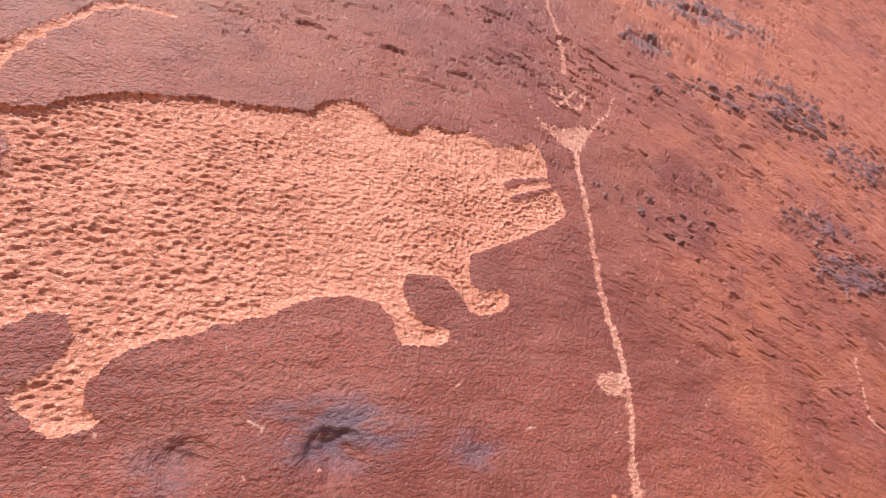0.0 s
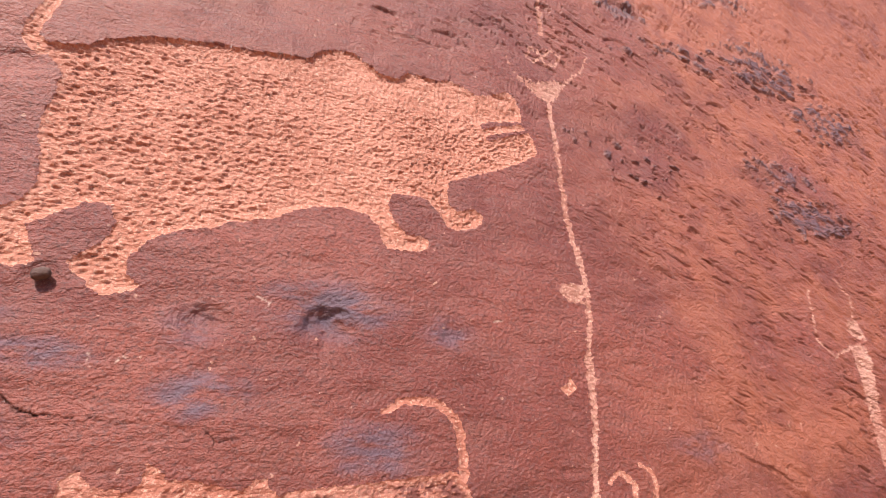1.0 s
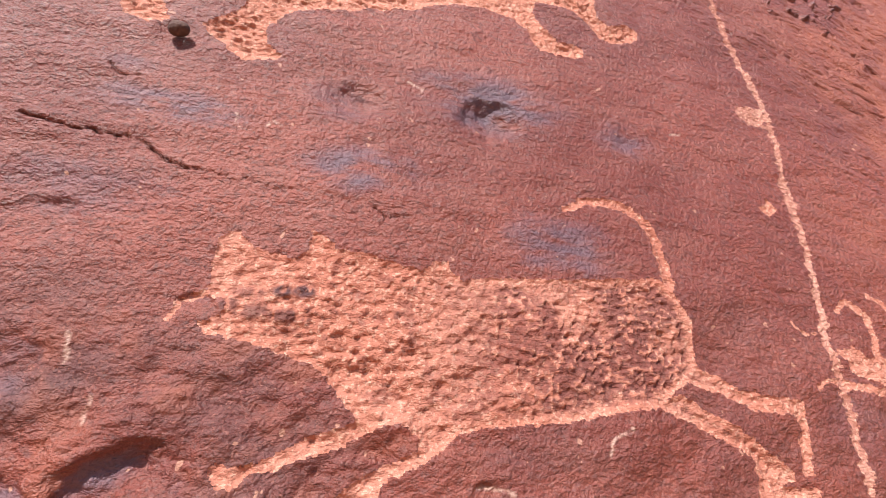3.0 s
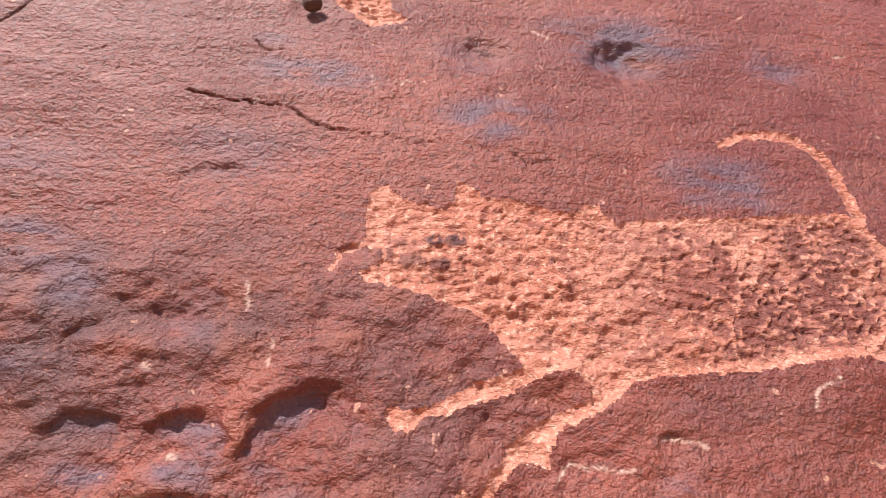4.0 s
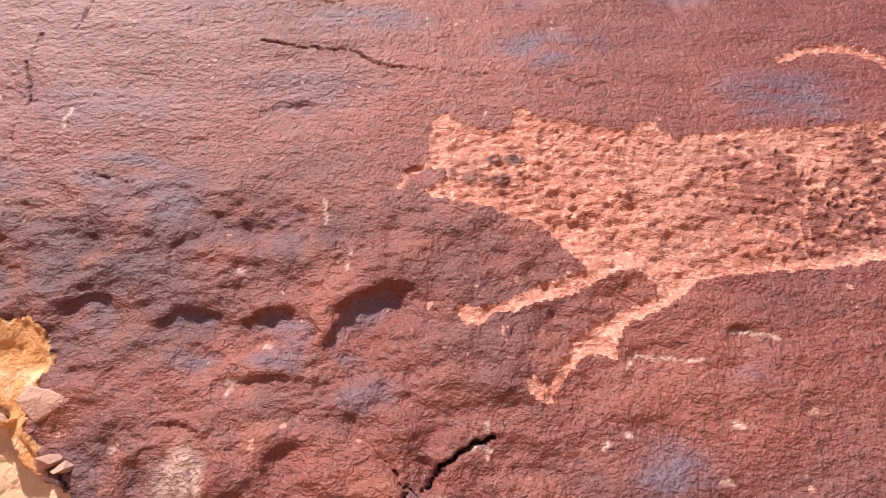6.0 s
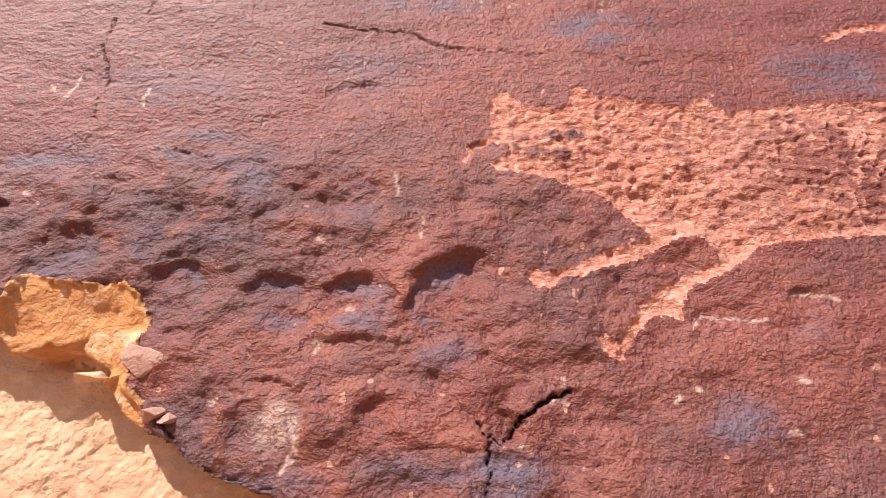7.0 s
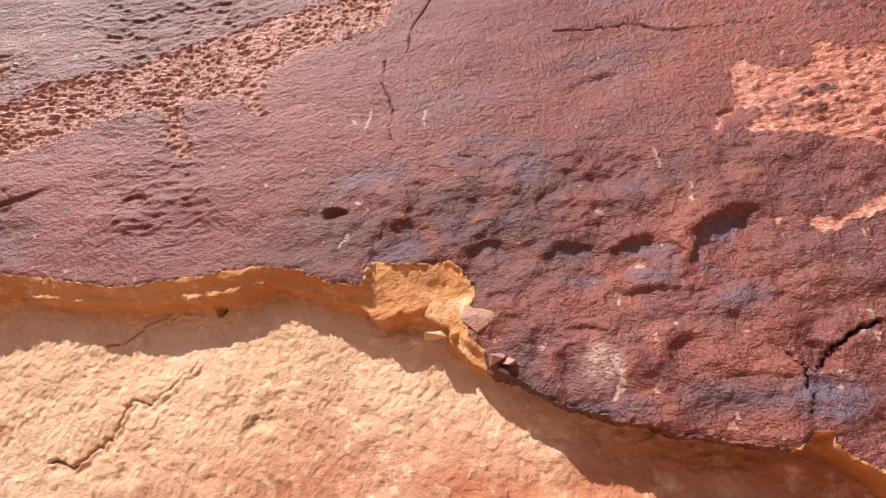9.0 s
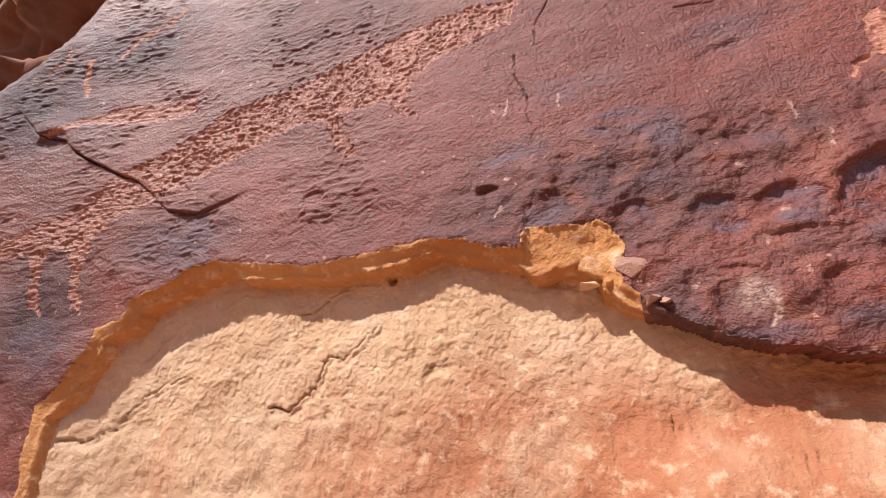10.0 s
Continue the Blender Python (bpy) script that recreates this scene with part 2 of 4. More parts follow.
DOG_FOOT = [(0.414, 1.469), (0.441, 1.461), (0.459, 1.435), (0.527, 1.430), (0.519, 1.407), (0.407, 1.411)]
DOG_LIP = [(-0.417, 1.650), (-0.411, 1.672), (-0.389, 1.685), (-0.365, 1.687), (-0.349, 1.708)]
DOG_GUMS = [
    (-0.262, 1.695, 0.016, 0.010, 1.0),
    (-0.290, 1.694, 0.014, 0.009, 1.0),
    (-0.330, 1.690, 0.022, 0.008, 0.7),
    (-0.256, 1.663, 0.014, 0.010, 1.0),
    (-0.285, 1.660, 0.024, 0.010, 0.9),
    (-0.325, 1.664, 0.024, 0.010, 0.8),
    (-0.352, 1.672, 0.012, 0.010, 0.8),
    (-0.190, 1.694, 0.012, 0.008, 0.6),
    (-0.130, 1.668, 0.009, 0.007, 0.8),
]
DOG_TAIL = [(0.157, 1.872), (0.198, 1.892), (0.246, 1.895), (0.287, 1.885), (0.319, 1.858), (0.331, 1.819), (0.332, 1.775), (0.330, 1.743)]
CAM_NECK_A = [(0.701, 1.720), (0.732, 1.739), (0.758, 1.727), (0.772, 1.707), (0.748, 1.639), (0.741, 1.607)]
CAM_NECK_B = [(0.795, 1.755), (0.821, 1.742), (0.829, 1.709), (0.812, 1.652), (0.779, 1.608)]
CAM_TOP = [(0.662, 1.642), (0.698, 1.627), (0.813, 1.614), (0.901, 1.599), (1.043, 1.583), (1.172, 1.572)]
CAM_HUMP = [(0.879, 1.604), (0.939, 1.635), (1.008, 1.634), (1.048, 1.612), (1.049, 1.587)]
CAM_BOTTOM = [(0.627, 1.591), (0.693, 1.581), (0.786, 1.561), (0.886, 1.546), (1.010, 1.534), (1.135, 1.524)]
CAM_LEG_A = [(0.883, 1.541), (0.845, 1.496), (0.812, 1.470), (0.791, 1.515)]
CAM_LEG_B = [(0.971, 1.535), (0.899, 1.466), (0.846, 1.412)]
CAM_CHEST = [(0.674, 1.65), (0.696, 1.654), (0.717, 1.634), (0.767, 1.635), (0.82, 1.629), (0.83, 1.608), (0.792, 1.572), (0.743, 1.583), (0.701, 1.596), (0.667, 1.605)]
CAM_THIGH = [(0.79, 1.521), (0.816, 1.511), (0.865, 1.536), (0.887, 1.556), (0.92, 1.549), (0.882, 1.519), (0.823, 1.477)]
CAM_SHANK = [(0.926, 1.549), (1.001, 1.534), (0.95, 1.498), (0.887, 1.429), (0.833, 1.432), (0.895, 1.486)]
CAM_TICK = [(0.583, 1.692), (0.606, 1.672), (0.647, 1.677)]
CAM_TICK_B = [(0.580, 1.581), (0.603, 1.592), (0.627, 1.591)]
LEFT_BAND = [(-2.527, 1.641), (-2.458, 1.668), (-2.354, 1.708), (-2.229, 1.744), (-2.114, 1.816), (-2.009, 1.852), (-1.890, 1.903), (-1.772, 1.963), (-1.651, 1.990), (-1.531, 2.016), (-1.416, 2.049), (-1.271, 2.089), (-1.147, 2.111), (-1.042, 2.107), (-0.944, 2.093), (-0.975, 2.020), (-1.073, 1.986), (-1.160, 1.972), (-1.218, 1.929), (-1.238, 1.875), (-1.353, 1.882), (-1.432, 1.878), (-1.513, 1.873), (-1.612, 1.852), (-1.693, 1.818), (-1.793, 1.786), (-1.876, 1.750), (-1.963, 1.730), (-2.049, 1.701), (-2.131, 1.654), (-2.157, 1.609), (-2.296, 1.633), (-2.444, 1.616), (-2.513, 1.589)]
LEFT_LEG_A = [(-1.217, 1.911), (-1.238, 1.870), (-1.218, 1.835), (-1.197, 1.813), (-1.229, 1.817), (-1.267, 1.858), (-1.292, 1.900)]
LEFT_LEG_B = [(-1.407, 1.871), (-1.413, 1.850), (-1.390, 1.799), (-1.355, 1.750), (-1.396, 1.744), (-1.427, 1.792), (-1.453, 1.849), (-1.482, 1.891)]
LEFT_LEG_C = [(-2.136, 1.639), (-2.151, 1.584), (-2.154, 1.521), (-2.138, 1.436), (-2.172, 1.462), (-2.191, 1.556), (-2.222, 1.641)]
LEFT_LEG_D = [(-2.276, 1.631), (-2.298, 1.584), (-2.296, 1.520), (-2.279, 1.441), (-2.320, 1.475), (-2.332, 1.555), (-2.355, 1.640)]
SMALL_BEAST = [(-2.415, 2.005), (-2.269, 2.047), (-2.157, 2.068), (-2.037, 2.054), (-1.883, 2.053), (-1.876, 2.000), (-1.984, 1.989), (-2.121, 2.002), (-2.244, 2.024), (-2.356, 2.006)]
MARK_A = [(-2.302, 2.287), (-2.312, 2.210), (-2.288, 2.140)]
MARK_B = [(-2.457, 2.268), (-2.394, 2.292), (-2.400, 2.351)]
MARK_C = [(-2.197, 2.266), (-2.144, 2.337), (-2.052, 2.375), (-1.994, 2.434)]
LIP = [(-2.374, 0.904), (-2.246, 0.998), (-2.241, 1.131), (-2.224, 1.210), (-2.144, 1.260), (-2.091, 1.339), (-2.077, 1.395), (-1.999, 1.409), (-1.974, 1.457), (-1.874, 1.483), (-1.810, 1.512), (-1.728, 1.528), (-1.562, 1.497), (-1.438, 1.477), (-1.353, 1.484), (-1.245, 1.493), (-1.168, 1.499), (-1.095, 1.480), (-1.037, 1.455), (-0.988, 1.449), (-0.967, 1.487), (-0.896, 1.476), (-0.837, 1.473), (-0.815, 1.456), (-0.799, 1.422), (-0.808, 1.393), (-0.816, 1.374), (-0.813, 1.359), (-0.792, 1.336), (-0.755, 1.303), (-0.720, 1.277), (-0.679, 1.256), (-0.608, 1.235), (-0.548, 1.220), (-0.440, 1.201), (-0.431, 1.203), (-0.410, 1.220), (-0.393, 1.220), (-0.386, 1.200), (-0.356, 1.180)]
RIM = [(-2.724, 2.214), (-2.627, 2.281), (-2.532, 2.361), (-2.455, 2.446), (-2.385, 2.562), (-2.349, 2.663)]
YC_A = [(-1.592, 1.179), (-1.532, 1.173), (-1.506, 1.198), (-1.472, 1.214), (-1.455, 1.259), (-1.443, 1.282), (-1.400, 1.273), (-1.374, 1.294), (-1.323, 1.343)]
YC_B = [(-2.175, 1.127), (-2.117, 1.119), (-2.032, 1.143), (-2.005, 1.181), (-1.952, 1.224), (-1.928, 1.236), (-1.830, 1.263)]
YC_C = [(-1.527, 1.383), (-1.483, 1.392), (-1.441, 1.420), (-1.419, 1.430), (-1.348, 1.434)]
YC_D = [(-1.210, 1.244), (-1.174, 1.257)]
YC_E = [(-1.002, 1.141), (-0.948, 1.155)]
YC_F = [(-1.972, 1.306), (-1.897, 1.370), (-1.883, 1.390)]
CR_A = [(-0.637, 1.912), (-0.591, 1.904), (-0.534, 1.902), (-0.493, 1.896), (-0.466, 1.873), (-0.433, 1.861), (-0.392, 1.859), (-0.351, 1.857), (-0.310, 1.846), (-0.276, 1.857)]
CR_B = [(-0.174, 1.833), (-0.151, 1.816), (-0.113, 1.824), (-0.103, 1.835)]
CR_C = [(-0.562, 2.021), (-0.542, 2.004), (-0.514, 2.004)]
CR_D = [(-2.282, 1.945), (-2.211, 1.896), (-2.121, 1.844), (-2.035, 1.803), (-1.967, 1.748), (-1.899, 1.687), (-1.805, 1.664)]
CR_E = [(-2.574, 2.089), (-2.502, 2.110), (-2.417, 2.015), (-2.310, 1.979)]
CR_F = [(-0.873, 2.070), (-0.912, 1.995), (-0.924, 1.926)]
CR_G = [(-0.967, 1.913), (-0.970, 1.853), (-0.947, 1.791), (-0.952, 1.750), (-0.940, 1.709), (-0.943, 1.671)]
CR_H = [(-0.309, 1.342), (-0.338, 1.330), (-0.362, 1.316), (-0.376, 1.296), (-0.391, 1.287), (-0.406, 1.296), (-0.414, 1.310)]
CR_I = [(-0.400, 1.290), (-0.403, 1.263), (-0.406, 1.232)]
CR_J = [(-0.406, 1.299), (-0.432, 1.325), (-0.457, 1.343), (-0.469, 1.374), (-0.475, 1.400)]
CR_K = [(-0.820, 1.668), (-0.794, 1.659), (-0.774, 1.654), (-0.755, 1.656)]
CR_L = [(-0.485, 1.888), (-0.441, 1.863), (-0.394, 1.857)]
PITS_LOW = [
    (-0.929, 1.510, 0.047, 0.042, 0.0160, -0.2, 0.3),
    (-1.049, 1.578, 0.022, 0.016, 0.0100, 0.0, 0.3),
    (-0.815, 1.548, 0.043, 0.038, 0.0070, 0.0, 0.3),
    (-0.734, 1.555, 0.025, 0.030, 0.0070, 0.0, 0.3),
    (-0.676, 1.552, 0.022, 0.028, 0.0090, 0.0, 0.4),
    (-0.776, 1.466, 0.042, 0.038, 0.0140, 0.0, 0.4),
    (-0.655, 1.454, 0.037, 0.033, 0.0150, 0.0, 0.4),
    (-0.553, 1.448, 0.047, 0.035, 0.0150, 0.1, 0.4),
    (-0.422, 1.436, 0.070, 0.070, 0.0190, -0.35, 0.4),
    (-0.553, 1.392, 0.065, 0.015, 0.0070, 0.0, 0.3),
    (-0.566, 1.587, 0.048, 0.040, 0.0110, -0.35, 0.45),
    (-0.646, 1.299, 0.046, 0.045, 0.0140, -0.1, 0.45),
    (-0.514, 1.310, 0.034, 0.033, 0.0100, -0.3, 0.4),
    (-0.417, 1.352, 0.055, 0.036, 0.0130, 0.2, 0.4),
    (-0.391, 1.305, 0.022, 0.017, 0.0200, 0.2, 0.0),
    (-0.118, 1.410, 0.040, 0.029, 0.0060, -0.4, 0.5),
    (-0.018, 1.442, 0.022, 0.017, 0.0070, -0.3, 0.4),
    (-0.139, 1.339, 0.026, 0.022, 0.0050, 0.0, 0.3),
    (-0.281, 1.306, 0.045, 0.009, 0.0050, 0.0, 0.3),
    (-0.586, 1.762, 0.054, 0.034, 0.0100, 0.0, 0.4),
    (-0.716, 1.632, 0.034, 0.020, 0.0070, 0.2, 0.3),
    (-0.766, 1.406, 0.020, 0.012, 0.0080, 0.0, 0.3),
    (-0.457, 1.277, 0.050, 0.010, 0.0060, 0.0, 0.3),
    (-0.899, 1.559, 0.017, 0.016, 0.0040, 0.0, 0.3),
    (-0.667, 1.345, 0.051, 0.017, 0.0080, 0.2, 0.3),
    (-0.392, 1.670, 0.021, 0.014, 0.0080, 0.1, 0.4),
]
PITS_UP = [
    (0.031, 2.034, 0.064, 0.050, 0.0300, 0.0, 0.35),
    (-0.205, 2.030, 0.066, 0.042, 0.0210, 0.2, 0.35),
    (-0.187, 1.938, 0.030, 0.025, 0.0090, 0.0, 0.3),
    (0.328, 2.036, 0.042, 0.036, 0.0080, 0.0, 0.3),
    (1.224, 2.436, 0.040, 0.025, 0.0110, 0.0, 0.3),
    (1.056, 1.786, 0.080, 0.040, 0.0050, 0.0, 0.3),
    (0.604, 1.744, 0.033, 0.012, 0.0060, 0.0, 0.3),
    (-0.487, 2.094, 0.032, 0.028, 0.0100, 0.0, 0.2),
    (-0.648, 2.554, 0.043, 0.041, 0.0110, 0.0, 0.3),
    (1.682, 1.948, 0.049, 0.014, 0.0080, 0.0, 0.3),
    (0.227, 2.267, 0.018, 0.013, 0.0040, 0.0, 0.3),
]
PITS_LEFT = [
    (-1.467, 1.651, 0.031, 0.022, 0.014),
    (-1.041, 1.579, 0.026, 0.013, 0.012),
    (-2.361, 1.987, 0.061, 0.038, 0.020),
]
PITS_TOP = [
    (-0.079, 3.065, 0.046, 0.021, 0.014),
    (0.776, 3.348, 0.041, 0.027, 0.018),
    (0.152, 3.066, 0.051, 0.018, 0.010),
    (0.404, 3.120, 0.053, 0.020, 0.010),
    (1.152, 3.489, 0.093, 0.041, 0.018),
    (1.105, 3.270, 0.070, 0.024, 0.014),
    (1.552, 3.066, 0.054, 0.024, 0.014),
    (1.543, 3.765, 0.148, 0.046, 0.014),
]
DARK_A = [
    (1.487, 3.299, 0.287, 0.074, 0.500),
    (1.940, 3.358, 0.298, 0.164, 0.800),
    (1.586, 3.786, 0.430, 0.101, 0.800),
    (2.258, 3.159, 0.294, 0.122, 0.700),
    (1.791, 2.771, 0.228, 0.082, 0.700),
    (1.891, 2.595, 0.279, 0.103, 0.900),
    (1.750, 3.402, 0.155, 0.053, 0.500),
    (1.161, 3.475, 0.143, 0.070, 0.700),
    (1.099, 3.247, 0.089, 0.031, 0.500),
    (0.779, 2.752, 0.093, 0.045, 0.300),
    (1.027, 2.671, 0.183, 0.114, 0.300),
]
BLUE_A = [
    (0.048, 2.079, 0.146, 0.069, 0.900),
    (-0.190, 1.900, 0.088, 0.042, 0.900),
    (-0.476, 1.962, 0.110, 0.028, 0.800),
    (0.136, 1.799, 0.099, 0.065, 0.800),
    (0.316, 2.041, 0.070, 0.043, 0.600),
    (-0.230, 2.024, 0.062, 0.046, 0.500),
    (1.019, 1.790, 0.102, 0.042, 0.500),
    (0.656, 1.542, 0.085, 0.059, 0.200),
    (-0.533, 2.028, 0.045, 0.020, 0.400),
    (-0.051, 2.107, 0.065, 0.034, 0.500),
]
BLUE_B = [
    (-0.780, 1.669, 0.086, 0.029, 1.000),
    (-0.985, 1.653, 0.083, 0.038, 0.800),
    (-0.703, 1.618, 0.046, 0.023, 0.800),
    (-0.926, 1.496, 0.042, 0.023, 0.700),
    (-0.644, 1.429, 0.034, 0.018, 0.900),
    (-0.549, 1.428, 0.041, 0.021, 0.800),
    (-0.827, 1.526, 0.028, 0.024, 0.600),
    (-0.736, 1.542, 0.029, 0.024, 0.600),
    (-0.577, 1.565, 0.037, 0.026, 0.500),
    (-0.125, 1.306, 0.047, 0.035, 0.900),
    (-0.393, 1.263, 0.053, 0.027, 0.900),
    (-0.471, 1.263, 0.072, 0.017, 0.700),
    (-0.442, 1.387, 0.039, 0.020, 0.700),
    (-0.026, 1.403, 0.031, 0.020, 0.500),
    (-0.632, 1.258, 0.054, 0.017, 0.700),
    (-0.548, 1.821, 0.105, 0.047, 0.400),
    (-0.843, 1.785, 0.126, 0.044, 0.400),
]
BLUE_C = [
    (-2.420, 2.098, 0.246, 0.160, 0.350),
    (-2.150, 2.362, 0.297, 0.159, 0.300),
    (-1.825, 1.589, 0.174, 0.098, 0.600),
    (-2.260, 1.351, 0.151, 0.090, 0.500),
    (-1.670, 1.893, 0.209, 0.117, 0.300),
    (-0.753, 1.657, 0.073, 0.038, 0.700),
]
PEB = [(-0.484, 2.102)]
LIGHT = [(-1.011, 1.534), (-0.998, 1.596), (-0.704, 1.336), (-0.619, 1.314), (-0.604, 1.529), (-0.314, 1.330), (-0.189, 1.335), (-0.047, 1.352), (-0.163, 1.341), (-0.074, 1.300), (-0.594, 1.401), (-0.560, 1.439), (-0.362, 1.285)]
MAROON_A = [
    (-2.473, 2.149, 0.350, 0.287, 1.000),
    (-2.283, 1.441, 0.209, 0.231, 0.900),
    (-2.132, 2.287, 0.353, 0.207, 0.900),
    (-1.500, 2.250, 0.450, 0.250, 0.500),
    (-1.880, 1.596, 0.278, 0.099, 0.500),
    (-0.713, 1.547, 0.157, 0.069, 0.500),
    (-0.663, 1.297, 0.107, 0.043, 0.600),
]
MAROON_B = [
    (-0.441, 1.258, 0.152, 0.032, 0.800),
    (0.100, 1.220, 0.700, 0.200, 0.550),
    (-0.171, 1.289, 0.128, 0.040, 0.600),
    (-0.534, 1.375, 0.130, 0.053, 0.500),
    (-0.773, 1.430, 0.082, 0.058, 0.600),
    (-0.318, 1.562, 0.103, 0.052, 0.500),
    (-0.958, 1.609, 0.112, 0.044, 0.500),
]
MAROON_C = [
    (-0.358, 1.541, 0.120, 0.050, 0.450),
    (0.057, 1.483, 0.227, 0.028, 0.350),
    (0.479, 1.689, 0.080, 0.088, 0.350),
    (0.748, 1.493, 0.183, 0.078, 0.250),
]
MAROON = MAROON_A + MAROON_B + MAROON_C
PALE_LINES = [
    [(-0.155, 1.412), (-0.141, 1.427), (-0.116, 1.422), (-0.098, 1.419), (-0.071, 1.422)],
    [(-0.032, 1.452), (0.004, 1.450), (0.018, 1.444)],
    [(-0.316, 1.356), (-0.313, 1.342), (-0.327, 1.331), (-0.338, 1.329)],
    [(0.163, 1.486), (0.172, 1.506), (0.204, 1.521), (0.199, 1.513)],
    [(-0.515, 1.629), (-0.509, 1.607), (-0.510, 1.593)],
    [(-0.117, 2.096), (-0.088, 2.086), (-0.097, 2.073)],
    [(-0.338, 1.953), (-0.329, 1.962), (-0.317, 1.958)],
    [(-0.384, 1.966), (-0.376, 1.942)],
    [(0.437, 2.082), (0.461, 2.086)],
    [(-0.476, 1.559), (-0.477, 1.532)],
    [(-1.015, 1.539), (-1.029, 1.515)],
    [(-0.990, 1.796), (-0.994, 1.757), (-1.004, 1.752)],
    [(-0.882, 1.774), (-0.883, 1.742)],
    [(-0.600, 1.385), (-0.594, 1.401), (-0.575, 1.408)],
    [(-0.632, 1.323), (-0.612, 1.315), (-0.605, 1.298), (-0.609, 1.277), (-0.624, 1.261)],
    [(-0.620, 1.320), (-0.610, 1.297), (-0.612, 1.280), (-0.623, 1.261)],
]
CHIPS = [(-0.798, 1.379), (-0.829, 1.360), (-0.771, 1.323), (-0.752, 1.316), (-0.871, 1.362)]
YC_G = [(-0.999, 1.406), (-0.939, 1.389), (-0.896, 1.372), (-0.845, 1.365)]
YC_H = [(-0.776, 1.132), (-0.772, 1.117), (-0.741, 1.120)]
YC_I = [(-0.620, 1.067), (-0.612, 1.084), (-0.594, 1.094), (-0.570, 1.098)]
YC_J = [(-1.215, 1.237), (-1.177, 1.250), (-1.162, 1.253)]
SPOT = [(-1.290, 1.442)]


# ---- noise and distance tools ----
def lattice(ix, iz, seed):
    h = (ix.astype(np.int64) * 374761393 + iz.astype(np.int64) * 668265263 + seed * 974634541) & 0xFFFFFFFF
    h = ((h ^ (h >> 13)) * 1274126177) & 0xFFFFFFFF
    return ((h ^ (h >> 16)) & 0xFFFF) / 65535.0


def gnoise(x, z, seed=0):
    """Gradient noise, about -0.7 to 0.7."""
    ix, iz = np.floor(x), np.floor(z)
    fx, fz = x - ix, z - iz
    ux, uz = fx * fx * fx * (fx * (fx * 6 - 15) + 10), fz * fz * fz * (fz * (fz * 6 - 15) + 10)
    out = 0
    for dx in (0, 1):
        for dz in (0, 1):
            a = lattice(ix + dx, iz + dz, seed) * 2 * np.pi
            g = np.cos(a) * (fx - dx) + np.sin(a) * (fz - dz)
            out = out + g * (ux if dx else 1 - ux) * (uz if dz else 1 - uz)
    return out


def fbm(x, z, octaves=4, seed=0, gain=0.5):
    total, amp = 0, 1.0
    for o in range(octaves):
        total = total + amp * gnoise(x * 2**o + 17.3 * o, z * 2**o - 9.1 * o, seed + o)
        amp *= gain
    return total


def dimples(x, z, seed=0):
    """Overlapping round pits on a jittered lattice of unit cells; 0 at the rims, 1 at the deepest."""
    ix, iz = np.floor(x), np.floor(z)
    best = np.zeros_like(x)
    for dx in (-1, 0, 1):
        for dz in (-1, 0, 1):
            cx, cz = ix + dx, iz + dz
            px, pz = cx + 0.1 + 0.8 * lattice(cx, cz, seed), cz + 0.1 + 0.8 * lattice(cx, cz, seed + 5)
            r = 0.45 + 0.5 * lattice(cx, cz, seed + 9)
            d2 = ((x - px) ** 2 + (z - pz) ** 2) / (r * r)
            best = np.maximum(best, (1 - d2) * (0.55 + 0.45 * lattice(cx, cz, seed + 3)))
    return best


def ease(a, b, v):
    t = np.clip((v - a) / (b - a), 0, 1)
    return t * t * (3 - 2 * t)


def box_of(points, margin):
    p = np.array(points)
    return (slice(np.searchsorted(ZS, p[:, 1].min() - margin), np.searchsorted(ZS, p[:, 1].max() + margin) + 1),
            slice(np.searchsorted(XS, p[:, 0].min() - margin), np.searchsorted(XS, p[:, 0].max() + margin) + 1))


def inside(points, margin=0.05, full=False):
    """Signed distance to a polygon, positive inside; -1 far away."""
    out = np.full(GX.shape, -1.0)
    win = (slice(None), slice(None)) if full else box_of(points, margin)
    x, z = GX[win], GZ[win]
    d2, odd = np.full(x.shape, 9.0), np.zeros(x.shape, bool)
    for (ax, az), (bx, bz) in zip(points, points[1:] + points[:1]):
        ex, ez = bx - ax, bz - az
        s = np.clip(((x - ax) * ex + (z - az) * ez) / (ex * ex + ez * ez + 1e-12), 0, 1)
        d2 = np.minimum(d2, (x - ax - s * ex) ** 2 + (z - az - s * ez) ** 2)
        if abs(ez) > 1e-9:
            odd ^= ((az > z) != (bz > z)) & (x < ex * (z - az) / ez + ax)
    out[win] = np.sqrt(d2) * np.where(odd, 1, -1)
    return out


def stroke(points, w0, w1=None, margin=0.06):
    """Signed distance to a line that swells from width w0 to w1, positive inside."""
    out = np.full(GX.shape, -1.0)
    win = box_of(points, margin)
    x, z = GX[win], GZ[win]
    best, n = np.full(x.shape, -1.0), len(points) - 1
    w1 = w0 if w1 is None else w1
    for i, ((ax, az), (bx, bz)) in enumerate(zip(points, points[1:])):
        ex, ez = bx - ax, bz - az
        s = np.clip(((x - ax) * ex + (z - az) * ez) / (ex * ex + ez * ez + 1e-12), 0, 1)
        half = (w0 + (w1 - w0) * (i + s) / n) / 2
        best = np.maximum(best, half - np.hypot(x - ax - s * ex, z - az - s * ez))
    out[win] = best
    return out


